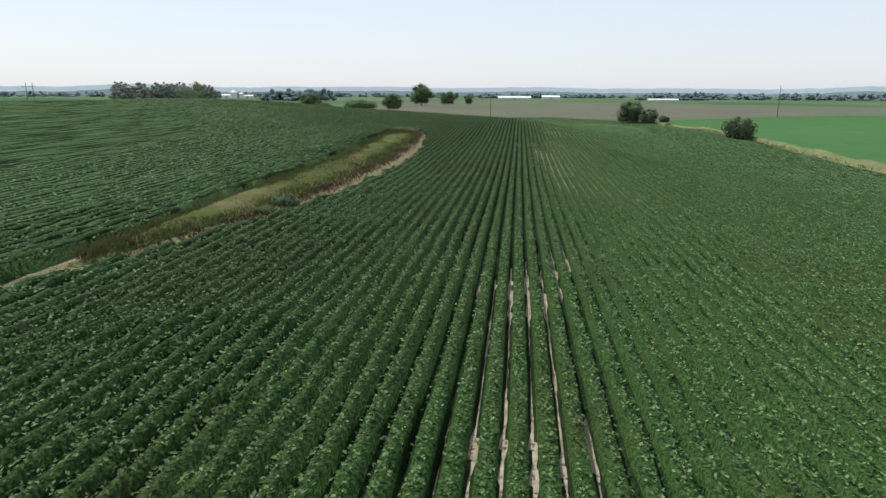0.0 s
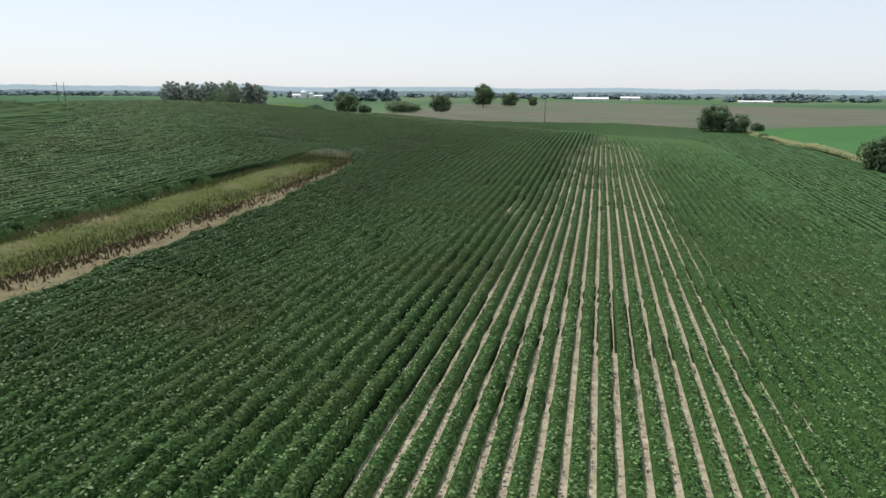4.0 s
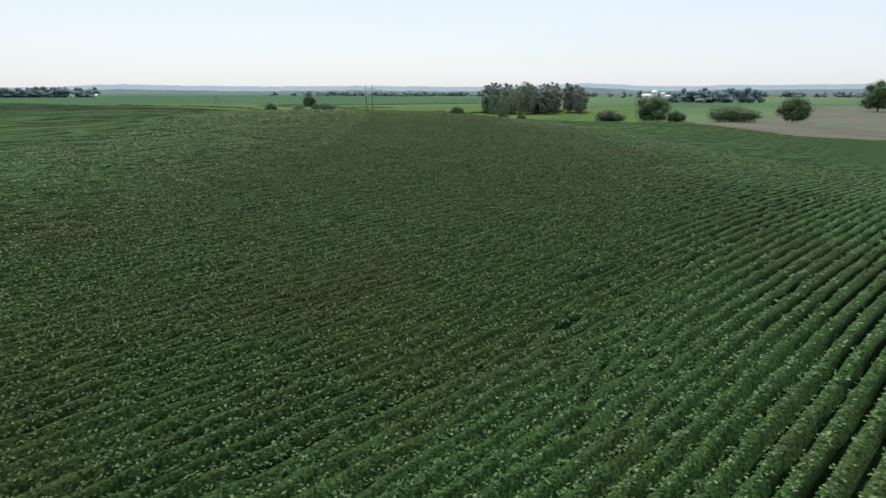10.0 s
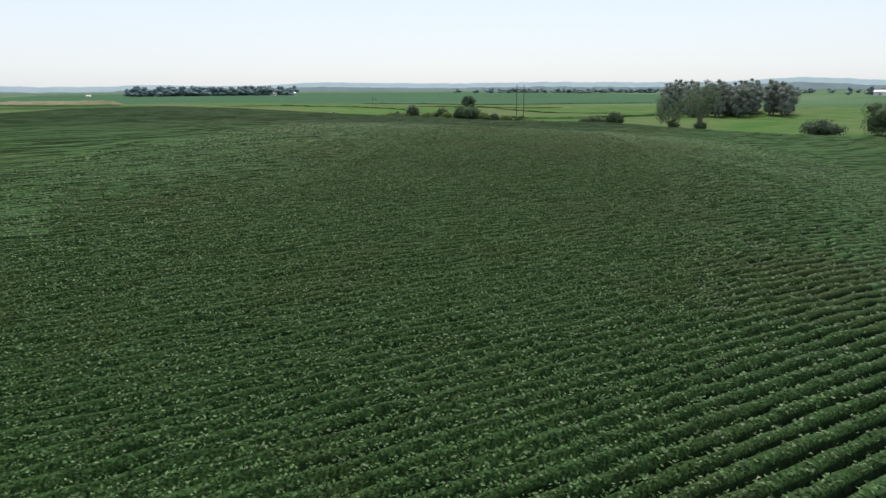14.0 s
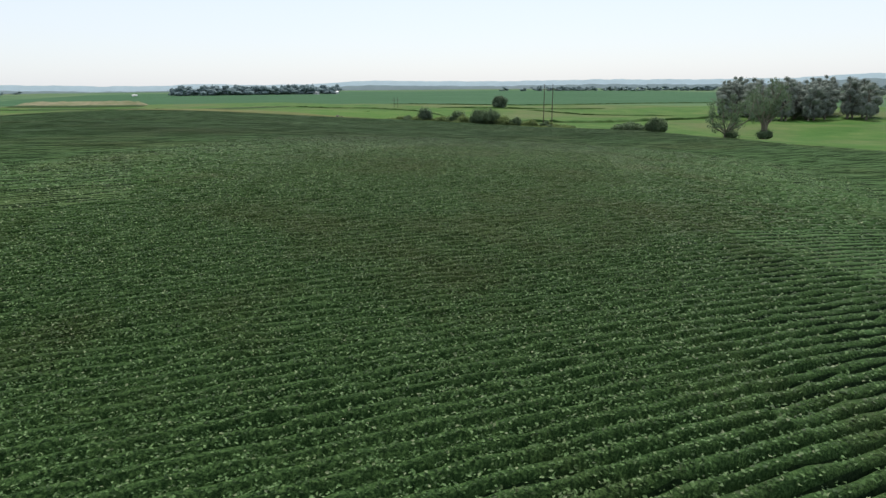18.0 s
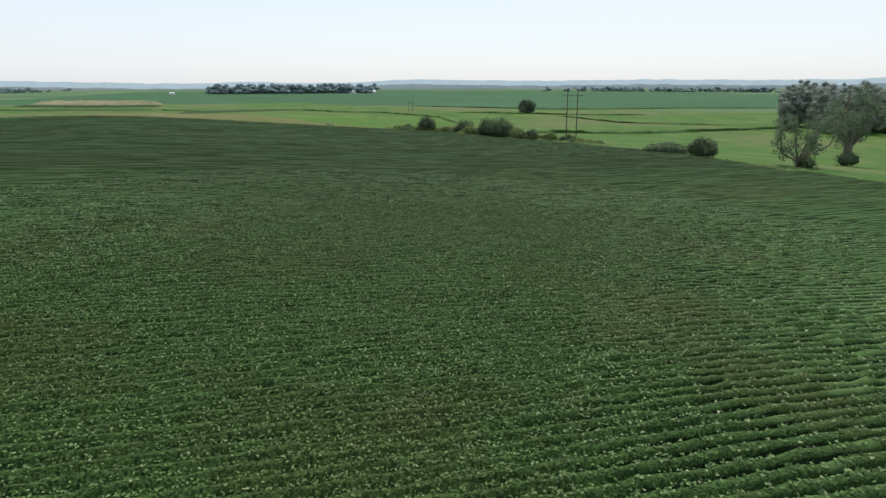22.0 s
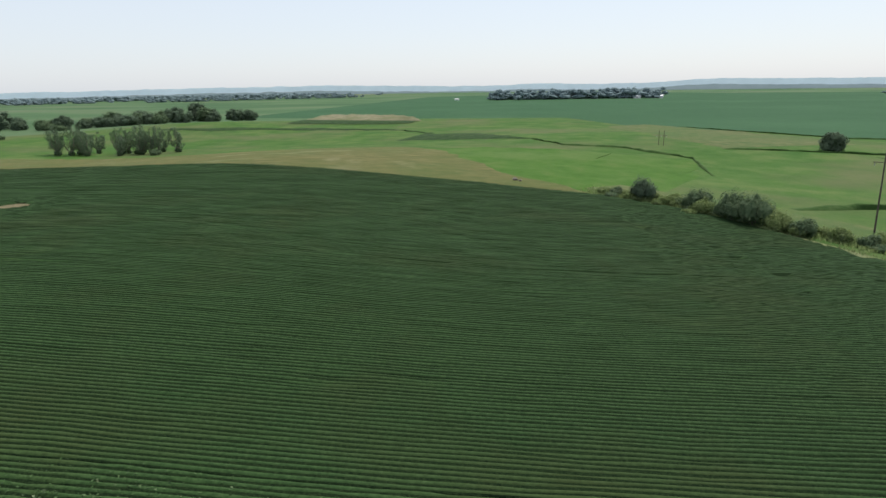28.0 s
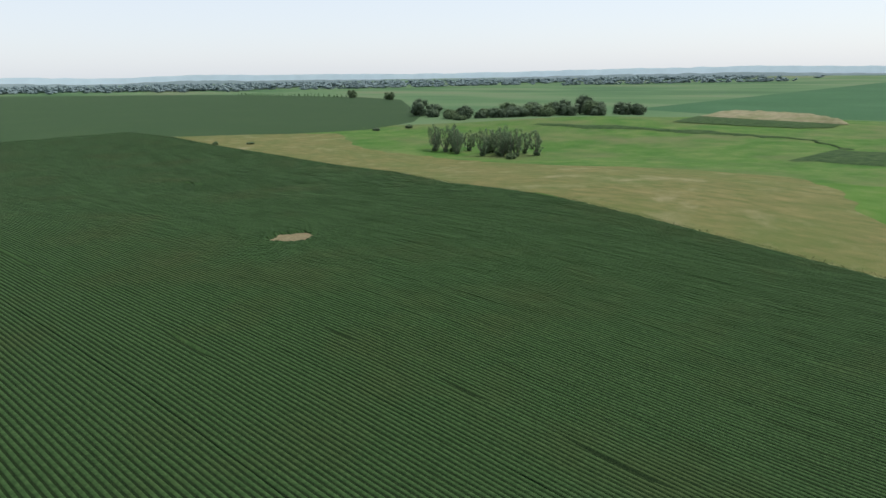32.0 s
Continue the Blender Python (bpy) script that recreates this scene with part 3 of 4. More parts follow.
zone("bean_field_south", [(-482, -262), (-300, -262), (-100, -262), (52, -262)], [(-482, -700), (-300, -700), (-100, -700), (52, -700)], M_BEAN_SMOOTH,
     "dark green beans at the far end of the field", 0.4, 60, 80)

# Leaves: folded diamonds where the rows are passed nearest, larger single blades farther out.
rng = np.random.default_rng(4)
P = []
for x0 in bx:
    for y0 in by:
        cx, cy = x0 + SPAN / 2, y0 + 10
        d = float(near(cx, cy))
        if d > 66 or inside(np.array([cx]), np.array([cy]))[0] < -5:
            continue
        most = 48 if d < 34 else 26 if d < 44 else 14
        m = int(SPAN * 20 * most)
        row = rng.integers(0, NROW, m)
        u = np.clip(rng.normal(0, 0.105, m), -0.22, 0.22)
        x = x0 + (row + 0.5) * ROW + u
        y = y0 + rng.random(m) * 20
        nd = near(x, y)
        k = rng.random(m) < np.interp(nd, [0, 16, 19, 27, 31, 46, 54], [48, 48, 28, 22, 14, 8, 0]) / most
        x, y, u, nd, row = x[k], y[k], u[k], nd[k], row[k]
        c = canopy(x, y, u * 0.9)
        q = rng.random(len(x))
        k = (c > 0.1) & (hole(x, y) < 0.3) & (rng.random(len(x)) > 0.7 * sparse(x, y))
        s = np.interp(nd, [0, 17, 28, 50], [0.06, 0.07, 0.092, 0.13]) * (0.65 + 0.7 * rng.random(len(x)))
        P.append(np.stack([x, y, height(x, y) + c * (1 - 0.35 * q * q) + 0.11 * rng.random(len(x)), s, nd, round((x0 + 482) / ROW) + row], 1)[k])
P = np.concatenate(P)
P = P[np.argsort(P[:, 5], kind="stable")]


def leaf_faces(p, size, fold, tilt=0.55):
    """Leaves at the given points, tilted by chance: bent diamonds if fold, else triangles."""
    n = len(p)
    a = rng.random(n) * 6.283
    nrm = np.stack([rng.normal(0, tilt, n), rng.normal(0, tilt, n), np.ones(n)], 1)
    nrm /= np.linalg.norm(nrm, axis=1)[:, None]
    t = np.stack([np.cos(a), np.sin(a), np.zeros(n)], 1)
    t -= nrm * (t * nrm).sum(1)[:, None]
    t /= np.linalg.norm(t, axis=1)[:, None]
    b = np.cross(nrm, t)
    s = size[:, None]
    if fold:
        v = np.stack([p - t * s, p - b * s * 0.62 + nrm * s * 0.2, p + t * s, p + b * s * 0.62 + nrm * s * 0.2], 1)
    else:
        v = np.stack([p - t * s * 1.1, p - b * s * 0.75 + t * s * 0.6, p + b * s * 0.75 + t * s * 0.6], 1)
    k = v.shape[1]
    return v.reshape(-1, 3), np.arange(k * n).reshape(-1, k)


def mixed_mesh(name, groups, materials):
    """One mesh from (vertices, equal-sided faces, material numbers) groups."""
    groups = [g for g in groups if len(g[1])]
    me = bpy.data.meshes.new(name)
    o, vs, li, tot, mi, sm = 0, [], [], [], [], []
    for v, f, m in groups:
        vs.append(v)
        li.append((f + o).ravel())
        tot.append(np.full(len(f), f.shape[1]))
        mi.append(np.broadcast_to(m, len(f)))
        sm.append(np.full(len(f), np.ndim(m) > 0))
        o += len(v)
    vs, li, tot, mi, sm = (np.concatenate(q) for q in (vs, li, tot, mi, sm))
    me.vertices.add(len(vs))
    me.vertices.foreach_set("co", vs.astype(np.float32).ravel())
    me.loops.add(len(li))
    me.loops.foreach_set("vertex_index", li.astype(np.int32))
    me.polygons.add(len(tot))
    me.polygons.foreach_set("loop_start", np.r_[0, np.cumsum(tot)[:-1]].astype(np.int32))
    me.polygons.foreach_set("loop_total", tot.astype(np.int32))
    me.polygons.foreach_set("use_smooth", sm)
    for m in materials:
        me.materials.append(m)
    me.polygons.foreach_set("material_index", mi.astype(np.int32))
    me.update(calc_edges=True)
    return me


field = bpy.data.objects["bean_field_soil"]
spare = np.ones(len(P), bool)
for r_, strips in sorted(rows.items()):
    groups = []
    for g in strips:
        nx, ny = g.shape[:2]
        f = grid_faces(nx, ny)
        col = np.repeat(np.arange(nx - 1), ny - 1)
        mid = g[:-1, :-1].reshape(-1, 3)
        # farther faces take the lighter copy of the canopy colour
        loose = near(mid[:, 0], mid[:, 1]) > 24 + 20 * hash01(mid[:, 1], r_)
        # gap columns carry the painted shade
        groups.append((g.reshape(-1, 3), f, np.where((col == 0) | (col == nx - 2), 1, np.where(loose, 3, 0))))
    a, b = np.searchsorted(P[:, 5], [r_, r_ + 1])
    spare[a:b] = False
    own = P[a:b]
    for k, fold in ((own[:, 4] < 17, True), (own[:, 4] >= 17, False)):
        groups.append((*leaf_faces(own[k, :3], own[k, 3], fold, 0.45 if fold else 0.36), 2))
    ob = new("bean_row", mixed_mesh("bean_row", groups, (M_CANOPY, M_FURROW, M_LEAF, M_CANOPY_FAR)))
    ob.parent = field
own = P[spare]
if len(own):
    tagged(new("bean_leaves", mixed_mesh("bean_leaves", [(*leaf_faces(own[:, :3], own[:, 3], False, 0.36), 0)], (M_LEAF,))), "pale-flecked soybean leaves on top of the rows", "soybeans", kind="stuff")


# ---- grass ----
def tufts(name, x, y, tall, width, material, label, lift=0.0, lean=0.35):
    """Upright blades, a bent strip of two quads each."""
    n = len(x)
    z = height(x, y) + lift
    a = rng.random(n) * 6.283
    h = tall * (0.6 + 0.6 * rng.random(n))
    w = width * (0.6 + 0.8 * rng.random(n))
    dx, dy = np.cos(a) * w, np.sin(a) * w
    lx, ly = rng.normal(0, lean, n) * h, rng.normal(0, lean, n) * h
    rows = [np.stack([np.stack([x + s * dx * k + lx * q, y + s * dy * k + ly * q, z + h * t - 0.05], 1) for s in (-1, 1)], 1)
            for t, k, q in ((0, 1, 0), (0.6, 0.8, 0.35), (1.0, 0.25, 1.0))]
    vv = np.concatenate(rows, 1)
    o = np.arange(n)[:, None] * 6
    ff = np.concatenate([o + [0, 1, 3, 2], o + [2, 3, 5, 4]])
    return tagged(new(name, mesh_of(name, vv.reshape(-1, 3), ff, material)), label, "grass", kind="stuff")


zone("ditch_soil", [(-21.8, 18), (-21.4, 30), (-20, 42), (-19.6, 60), (-19.6, 80), (-20, 100), (-22, 130)], [(-20.0, 18), (-18.0, 30), (-15.6, 42), (-13.8, 60), (-13.5, 80), (-14.2, 100), (-19, 131)],
     M_DITCHSOIL, "bare brown soil along a field ditch", -0.03, 10, 120, 0.5, "bare soil")
zone("ditch_bank", [(-21.1, 27), (-22.0, 42), (-22.6, 60), (-23.0, 80), (-24.5, 104), (-24.8, 127)], [(-20.6, 27), (-18.4, 42), (-17.6, 60), (-17.4, 80), (-17.8, 100), (-19.4, 127)],
     M_DITCHBANK, "rounded grassy bank in a field ditch", 0.0, 14, 160, 0.8, "grass bank", 0.55, 0.25)
n = 24000
y = 27.5 + 100 * rng.random(n) ** 0.85
q = rng.beta(1.6, 1.9, n)
x = np.interp(y, [27, 42, 60, 80, 104, 128], [-21.3, -22.2, -22.8, -23.2, -24.7, -25]) * (1 - q) + np.interp(y, [27, 42, 60, 80, 100, 128], [-20.3, -17.6, -16.8, -16.6, -17.2, -19]) * q
tall = np.interp(q, [0, 0.3, 1], [0.35, 0.45, 0.22]) * (0.7 + 0.6 * vnoise(x / 2, y / 4, 14))
tufts("ditch_grass", x, y, tall, 0.028, M_DITCH, "tall yellow-green grass in a field ditch", 0.25, 0.4)
n = 9000
y = 28 + 104 * rng.random(n)
q = vnoise(y / 5, y * 0, 31)
x = np.interp(y, [28, 42, 60, 80, 100, 132], [-20, -17.9, -17.0, -16.8, -17.3, -20]) + rng.normal(0, 0.6, n)
k = rng.random(n) < 0.2 + q
tufts("ditch_weeds", x[k], y[k], 0.25, 0.05, M_WEED, "brown and green weeds along the ditch's soil strip")
n = 2600
x, y = -22.6 + rng.normal(0, 1.0, n), 128.5 + rng.normal(0, 1.1, n)
tufts("ditch_brush", x, y, 0.8, 0.03, M_BRUSH, "dry grey brush at the end of the ditch")
n = 10000
s = along(EDGE[1:], n) + rng.normal(0, 0.9, (n, 2)) + np.array([-1.0, 1.0])
tufts("edge_grass", s[:, 0], s[:, 1], 0.4, 0.06, M_STRIP, "uncut dry grass along the field edge")
n = 9000
s = along(EAST[0:], n)
s = s + np.stack([rng.uniform(0.0, 3.4, n), rng.normal(0, 1, n)], 1)
s = s[s[:, 1] > 20]
tufts("track_grass", s[:, 0], s[:, 1], 0.35, 0.07, M_STRIP, "dry grass on the strip between fields", 0.6)


# ---- trees ----
def part(name, me, parent, label=""):
    ob = new(name, me)
    ob.parent = parent
    if label:
        ob["label"] = label
    return ob


def tube(pts, radii, sides=7):
    """Vertices and quads of a tapered round limb."""
    pts = np.array(pts, float)
    vs = []
    for i, (p, r) in enumerate(zip(pts, radii)):
        d = pts[min(i + 1, len(pts) - 1)] - pts[max(i - 1, 0)]
        d = d / np.linalg.norm(d)
        a = np.cross(d, (0.3, 0.9, 0.2))
        a /= np.linalg.norm(a)
        b = np.cross(d, a)
        ang = np.arange(sides) * 2 * np.pi / sides
        vs.append(p + r * (np.cos(ang)[:, None] * a + np.sin(ang)[:, None] * b))
    fs = []
    for i in range(len(pts) - 1):
        for j in range(sides):
            k = (j + 1) % sides
            fs.append((i * sides + j, i * sides + k, (i + 1) * sides + k, (i + 1) * sides + j))
    return np.concatenate(vs), np.array(fs)


def joined(pieces):
    vs, fs, o = [], [], 0
    for v, f in pieces:
        vs.append(v)
        fs.append(f + o)
        o += len(v)
    return np.concatenate(vs), np.concatenate(fs)


def heart(blobs, k, r):
    """Lumpy closed hearts of leaf masses, so that no sky shows through their middles."""
    bm = bmesh.new()
    bmesh.ops.create_icosphere(bm, subdivisions=1, radius=1.0)
    bm.verts.index_update()
    unit = np.array([v.co[:] for v in bm.verts])
    tris = np.array([[v.index for v in f.verts] for f in bm.faces])
    bm.free()
    blobs = np.array(blobs, float)
    v = blobs[:, None, :3] + unit[None] * blobs[:, None, 3:6] * k * (0.8 + 0.4 * r.random((len(blobs), len(unit), 1)))
    return v.reshape(-1, 3), (tris[None] + len(unit) * np.arange(len(blobs))[:, None, None]).reshape(-1, 3)


def clumps(blobs, n, size, r, fill=0.0, spread=0.4):
    """Small pointed leaf sprays spread over rounded masses, denser at their skins; gaps stay between the masses."""
    blobs = np.array(blobs, float)
    n = int(n * 1.9)
    vol = blobs[:, 3] * blobs[:, 4] * blobs[:, 5]
    k = r.choice(len(blobs), n, p=vol ** 0.75 / (vol ** 0.75).sum())
    d = r.normal(size=(n, 3))
    d /= np.linalg.norm(d, axis=1)[:, None]
    rad = (0.5 + 0.55 * r.random(n) ** 0.6)
    p = blobs[k, :3] + d * rad[:, None] * blobs[k, 3:6]
    p[:, 2] = np.maximum(p[:, 2], blobs[:, 2].min() - blobs[:, 5].max() * 0.9)
    nrm = d + r.normal(0, spread, (n, 3)) + np.array([0, 0, 0.35])
    nrm /= np.linalg.norm(nrm, axis=1)[:, None]
    t = np.cross(nrm, r.normal(size=(n, 3)))
    t /= np.linalg.norm(t, axis=1)[:, None]
    b = np.cross(nrm, t)
    s = (size * 0.85 * (0.5 + r.random(n)))[:, None]
    v = np.stack([p - t * s, p - b * s * 0.7 + t * s * 0.5 + nrm * s * 0.2, p + b * s * 0.7 + t * s * 0.5], 1)
    v, f = v.reshape(-1, 3), np.arange(3 * n).reshape(-1, 3)
    return joined([(v, f), heart(blobs, fill, r)]) if fill else (v, f)


def crown_blobs(r, h, w, low, count, sharp=1.0):
    out = []
    for i in range(count):
        t = (i + 0.5) / count
        z = low + (h - low) * (0.12 + 0.8 * t)
        env = w / 2 * math.sqrt(max(0.08, 1 - abs(2 * (0.15 + 0.8 * t) - 1) ** (2.2 * sharp)))
        a = i * 2.4 + r.random()
        q = env * (0.35 + 0.45 * r.random())
        s = env * (0.42 + 0.22 * r.random())
        out.append((q * math.cos(a), q * math.sin(a), z, s, s, s * 0.8))
    if low < 0.2 * h:  # leafy skirt down to the ground
        for i in range(5):
            a, s = i * 1.257 + r.random(), w * (0.15 + 0.05 * r.random())
            out.append((w * 0.24 * math.cos(a), w * 0.24 * math.sin(a), low + h * 0.13, s, s, h * 0.15))
    return out


def broadleaf(name, x, y, h, w, seed, label, leaves=1800, size=0.42, low=0.18, material=None, count=12, category="tree", group=""):
    """A trunk with forked limbs under a crown of many separate leaf masses."""
    r = np.random.default_rng(seed)
    root = new(name)
    root.matrix_world = pose(x, y, float(height(x, y)) - 0.15)
    tagged(root, label, category, group)
    blobs = crown_blobs(r, h, w, h * low, count)
    top = h * 0.55
    stem = tube([(0, 0, -0.2), (0.05 * w * r.normal(0, .3), 0, h * 0.25), (0, 0.03 * w, top)], [h * 0.028, h * 0.022, h * 0.012])
    limbs = []
    for bx_, by_, bz, *_ in blobs[::2]:
        z0 = min(top * 0.95, max(h * 0.12, bz * 0.45))
        limbs.append(tube([(0, 0, z0), (bx_ * 0.5, by_ * 0.5, (z0 + bz) * 0.52), (bx_, by_, bz)], [h * 0.012, h * 0.008, h * 0.003], 5))
    if group:
        part("trunk", mesh_of("trunk", *joined([stem] + limbs), M_BARK, True), root)
    else:
        trunk = part("trunk", mesh_of("trunk", *stem, M_BARK, True), root)
        for limb in limbs:
            part("limb", mesh_of("limb", *limb, M_BARK, True), trunk)
    part("crown", mesh_of("crown", *clumps(blobs, leaves, size, r, 0.66), material or M_FOLIAGE), root)
    return root


def bush(x, y, h, w, seed, label, leaves=1000, size=0.35, material=None, group="", name="bush"):
    """Several stems under leaf masses that reach the ground."""
    r = np.random.default_rng(seed)
    root = new(name)
    root.matrix_world = pose(x, y, float(height(x, y)) - 0.1)
    tagged(root, label, "bush", group)
    blobs = []
    for i in range(9):
        a, q = i * 2.4, w * 0.36 * math.sqrt((i + 0.3) / 9)
        s = w * (0.2 + 0.08 * r.random())
        hh = h * (0.62 - 0.28 * (q / (w * 0.5)) ** 2) * (0.8 + 0.35 * r.random())
        blobs.append((q * math.cos(a), q * math.sin(a), hh * 0.62, s, s, hh * 0.62))
    for stem in [tube([(b[0] * 0.2, b[1] * 0.2, -0.1), (b[0] * 0.6, b[1] * 0.6, b[2] * 0.6), (b[0], b[1], b[2])], [h * 0.02, h * 0.014, h * 0.006], 5) for b in blobs[:5]]:
        part("stem", mesh_of("stem", *stem, M_BARK, True), root)
    part("crown", mesh_of("crown", *clumps(blobs, leaves, size, r, 0.66), material or M_FOLIAGE), root)
    return root


def snag(x, y, h, w, seed, label, stems=6, leaves=1500, group="", material=None, full=0.5, fork=0.3):
    """An old cottonwood: pale limbs that fork low, leafy plumes along them, bare tips and a dark shrubby foot."""
    r = np.random.default_rng(seed)
    root = new("cottonwood")
    root.matrix_world = pose(x, y, float(height(x, y)) - 0.15)
    tagged(root, label, "tree", group)
    blobs = []
    for i in range(stems):
        a = i * 2.4 + r.random() * 0.6
        q = w * 0.46 * math.sqrt((i + 0.2) / stems)
        hh = h * (1.0 - 0.45 * r.random() * (i > 0))
        c, d = q * math.cos(a), q * math.sin(a)
        bend = r.normal(0, w * 0.05, 2)
        line = [(c * 0.04, d * 0.04, -0.2), (c * 0.12, d * 0.12, hh * fork), (c * 0.7 + bend[0], d * 0.7 + bend[1], hh * (fork + 0.25)), (c, d, hh * 0.86), (c * 1.04, d * 1.04, hh)]
        own = [tube(line, [h * 0.026, h * 0.02, h * 0.012, h * 0.006, h * 0.002], 6)]
        ts = np.linspace(0, 1, 9)[3:] if fork > 0.2 else np.linspace(0, 1, 9)[2:]
        zs = [p[2] for p in line]
        for t in ts:
            zz = hh * (fork * 0.7 + (1 - fork * 0.7) * t * 0.95)
            px, py = np.interp(zz, zs, [p[0] for p in line]), np.interp(zz, zs, [p[1] for p in line])
            if r.random() < 0.4:
                b0 = r.random() * 6.283
                own.append(tube([(px, py, zz), (px + math.cos(b0) * w * 0.1, py + math.sin(b0) * w * 0.1, zz + h * 0.07)], [h * 0.006, h * 0.002], 4))
            for _ in range(2):
                if r.random() < full + 0.3:
                    s = w * (0.035 + 0.04 * r.random() + 0.035 * full)
                    blobs.append((px + r.normal(0, w * (0.03 + 0.06 * full)), py + r.normal(0, w * (0.03 + 0.06 * full)), zz, s, s, h * (0.05 + 0.05 * r.random())))
        part("trunk" if i == 0 else "limb", mesh_of("limb", *joined(own), M_BARK, True), root)
    part("crown", mesh_of("crown", *clumps(blobs, int(leaves * 1.7), 0.17 + h * 0.006, r), material or M_COTTON), root)
    foot = [(r.normal(0, w * 0.07), r.normal(0, w * 0.07), h * 0.09, w * 0.14, w * 0.14, h * 0.11) for _ in range(5)]
    part("foot_shrub", mesh_of("foot_shrub", *clumps(foot, 350, 0.24, r, 0.7), M_FOLIAGE), root, "dark leafy shrub round the trunk's foot")
    return root


# Trees on the east track.
broadleaf("tree", 51, 158, 5.6, 7.2, 11, "small round dark tree on the grass strip", 1700, 0.28, 0.1)
broadleaf("tree", 57, 353, 11.5, 14, 12, "dense dark tree in the field corner", 1900, 0.42, 0.1)
broadleaf("tree", 66, 345, 8, 10, 13, "low dark tree beside a taller one", 1300, 0.4, 0.08)
bush(77, 362, 4.5, 6, 14, "small dark bush on the track")
bush(70, 318, 2.2, 3.4, 15, "low bush on the dry grass strip", 400, 0.3)

# Bushes on the north edge.
bush(-147, 399, 7, 13, 21, "round pale-leaved bush at the field edge", 1500, 0.4, M_FOLIAGE2)
broadleaf("tree", -134, 414, 11, 17, 22, "spreading tree with thin top at the field edge", 3200, 0.3, 0.06)
bush(-125, 418, 7, 8, 23, "dark bush below a spreading tree", 900)
bush(-108, 440, 10, 23, 24, "broad rounded bush at the field edge", 3600, 0.34)
broadleaf("tree", -92, 470, 11.5, 15, 25, "layered dark tree beside the fallow field", 2600, 0.34, 0.08)
broadleaf("tree", -111, 742, 24, 26, 26, "large round tree beyond the fallow field", 3000, 0.6, 0.1)
broadleaf("tree", -71, 655, 13, 16, 27, "middle-sized tree beyond the fallow field", 1200, 0.6, 0.1)
broadleaf("tree", -52, 671, 9, 9, 28, "small tree beyond the fallow field", 800, 0.5, 0.1)

# Shrubs and old cottonwoods on the meadow's edge.
bush(-236, 379, 4.8, 12, 31, "low spreading shrub at the meadow edge", 1500, 0.35)
bush(-227, 383, 7, 7.5, 32, "round dark shrub at the meadow edge", 1500, 0.35)
snag(-206, 393, 13.5, 17, 33, "gnarled half-bare cottonwood at the meadow edge", 9, 1500, full=0.22, fork=0.16)
snag(-222, 430, 22, 18, 34, "tall thin-leaved cottonwood in the meadow", 11, 1900, full=0.36, fork=0.36)
broadleaf("tree", -492, 472, 8.5, 12.5, 35, "round dark tree alone in the meadow", 2200, 0.52, 0.0, M_FOLIAGE2, 16)

# Hedge along the power line.
hr = np.random.default_rng(7)
for i, (x, y, h, w, m) in enumerate([(-357, 352, 7.5, 7.5, M_FOLIAGE2), (-350, 358, 3, 5, M_PALE), (-344, 364, 6.5, 8, M_FOLIAGE), (-339, 364, 4.5, 6, M_PALE),
                                     (-332, 369, 8.5, 8, M_FOLIAGE), (-326, 372, 9, 9.5, M_FOLIAGE), (-321, 376, 5.5, 7, M_PALE), (-316, 380, 4.5, 5.5, M_FOLIAGE),
                                     (-311, 386, 3.5, 4.5, M_PALE), (-306, 390, 3, 4, M_FOLIAGE), (-335, 378, 5, 7, M_PALE), (-364, 345, 2.2, 3.5, M_FOLIAGE)]):
    bush(x, y, h * 1.25, w * 1.15, 40 + i, {M_FOLIAGE: "dark leafy hedge bush along the field edge", M_PALE: "pale yellow-green hedge bush in flower"}.get(m, "round grey-green hedge bush"), 1900, 0.24, m, "bushes in the hedge")
n = 7000
s = along([(-368, 340), (-344, 366), (-320, 382), (-296, 396)], n) + hr.normal(0, 2.6, (n, 2))
for i in range(54):
    q = along([(-369, 341), (-350, 360), (-330, 375), (-312, 388), (-300, 398)], 54)[i] + hr.normal(0, 2.6, 2) + np.array([1.2, -0.2])
    bush(q[0], q[1], 1.6 + 2.4 * hr.random(), 3.0 + 2.4 * hr.random(), 500 + i, "pale yellow-green flowering shrub in the hedge", 380, 0.2, M_PALE if i % 4 else M_FOLIAGE,
         "low shrubs in the hedge", "shrub")
tufts("hedge_weeds", s[:, 0], s[:, 1], 0.8, 0.14, M_PALE, "tall weeds between the hedge bushes")

# Grove of cottonwoods in the meadow.
for i in range(17):
    x, y = -537 + 11 * math.sin(i * 2.3) + hr.normal(0, 1.5), (42 + 4.3 * i if i < 7 else 80 + 3.6 * (i - 7)) + hr.normal(0, 0.8)
    snag(x, y, 12 + 6 * hr.random(), 9.5 + 3 * hr.random(), 60 + i, "cottonwood with upright trunks in a meadow grove", 5, 1200, "trees in the meadow grove", full=0.8, fork=0.14)
bush(-519, 113, 5, 7, 70, "small bush beside the grove", 600)
bush(-629, -68, 5, 8, 71, "dark bush at the meadow's end", 500)
bush(-599, -78, 4, 7, 72, "grey-green bush at the meadow's end", 500, 0.35, M_FOLIAGE2)
bush(-460, -98, 3, 5, 73, "small dark bush on the stubble", 400)
bush(-476, -79, 2.2, 6, 74, "low bush on the stubble", 300)

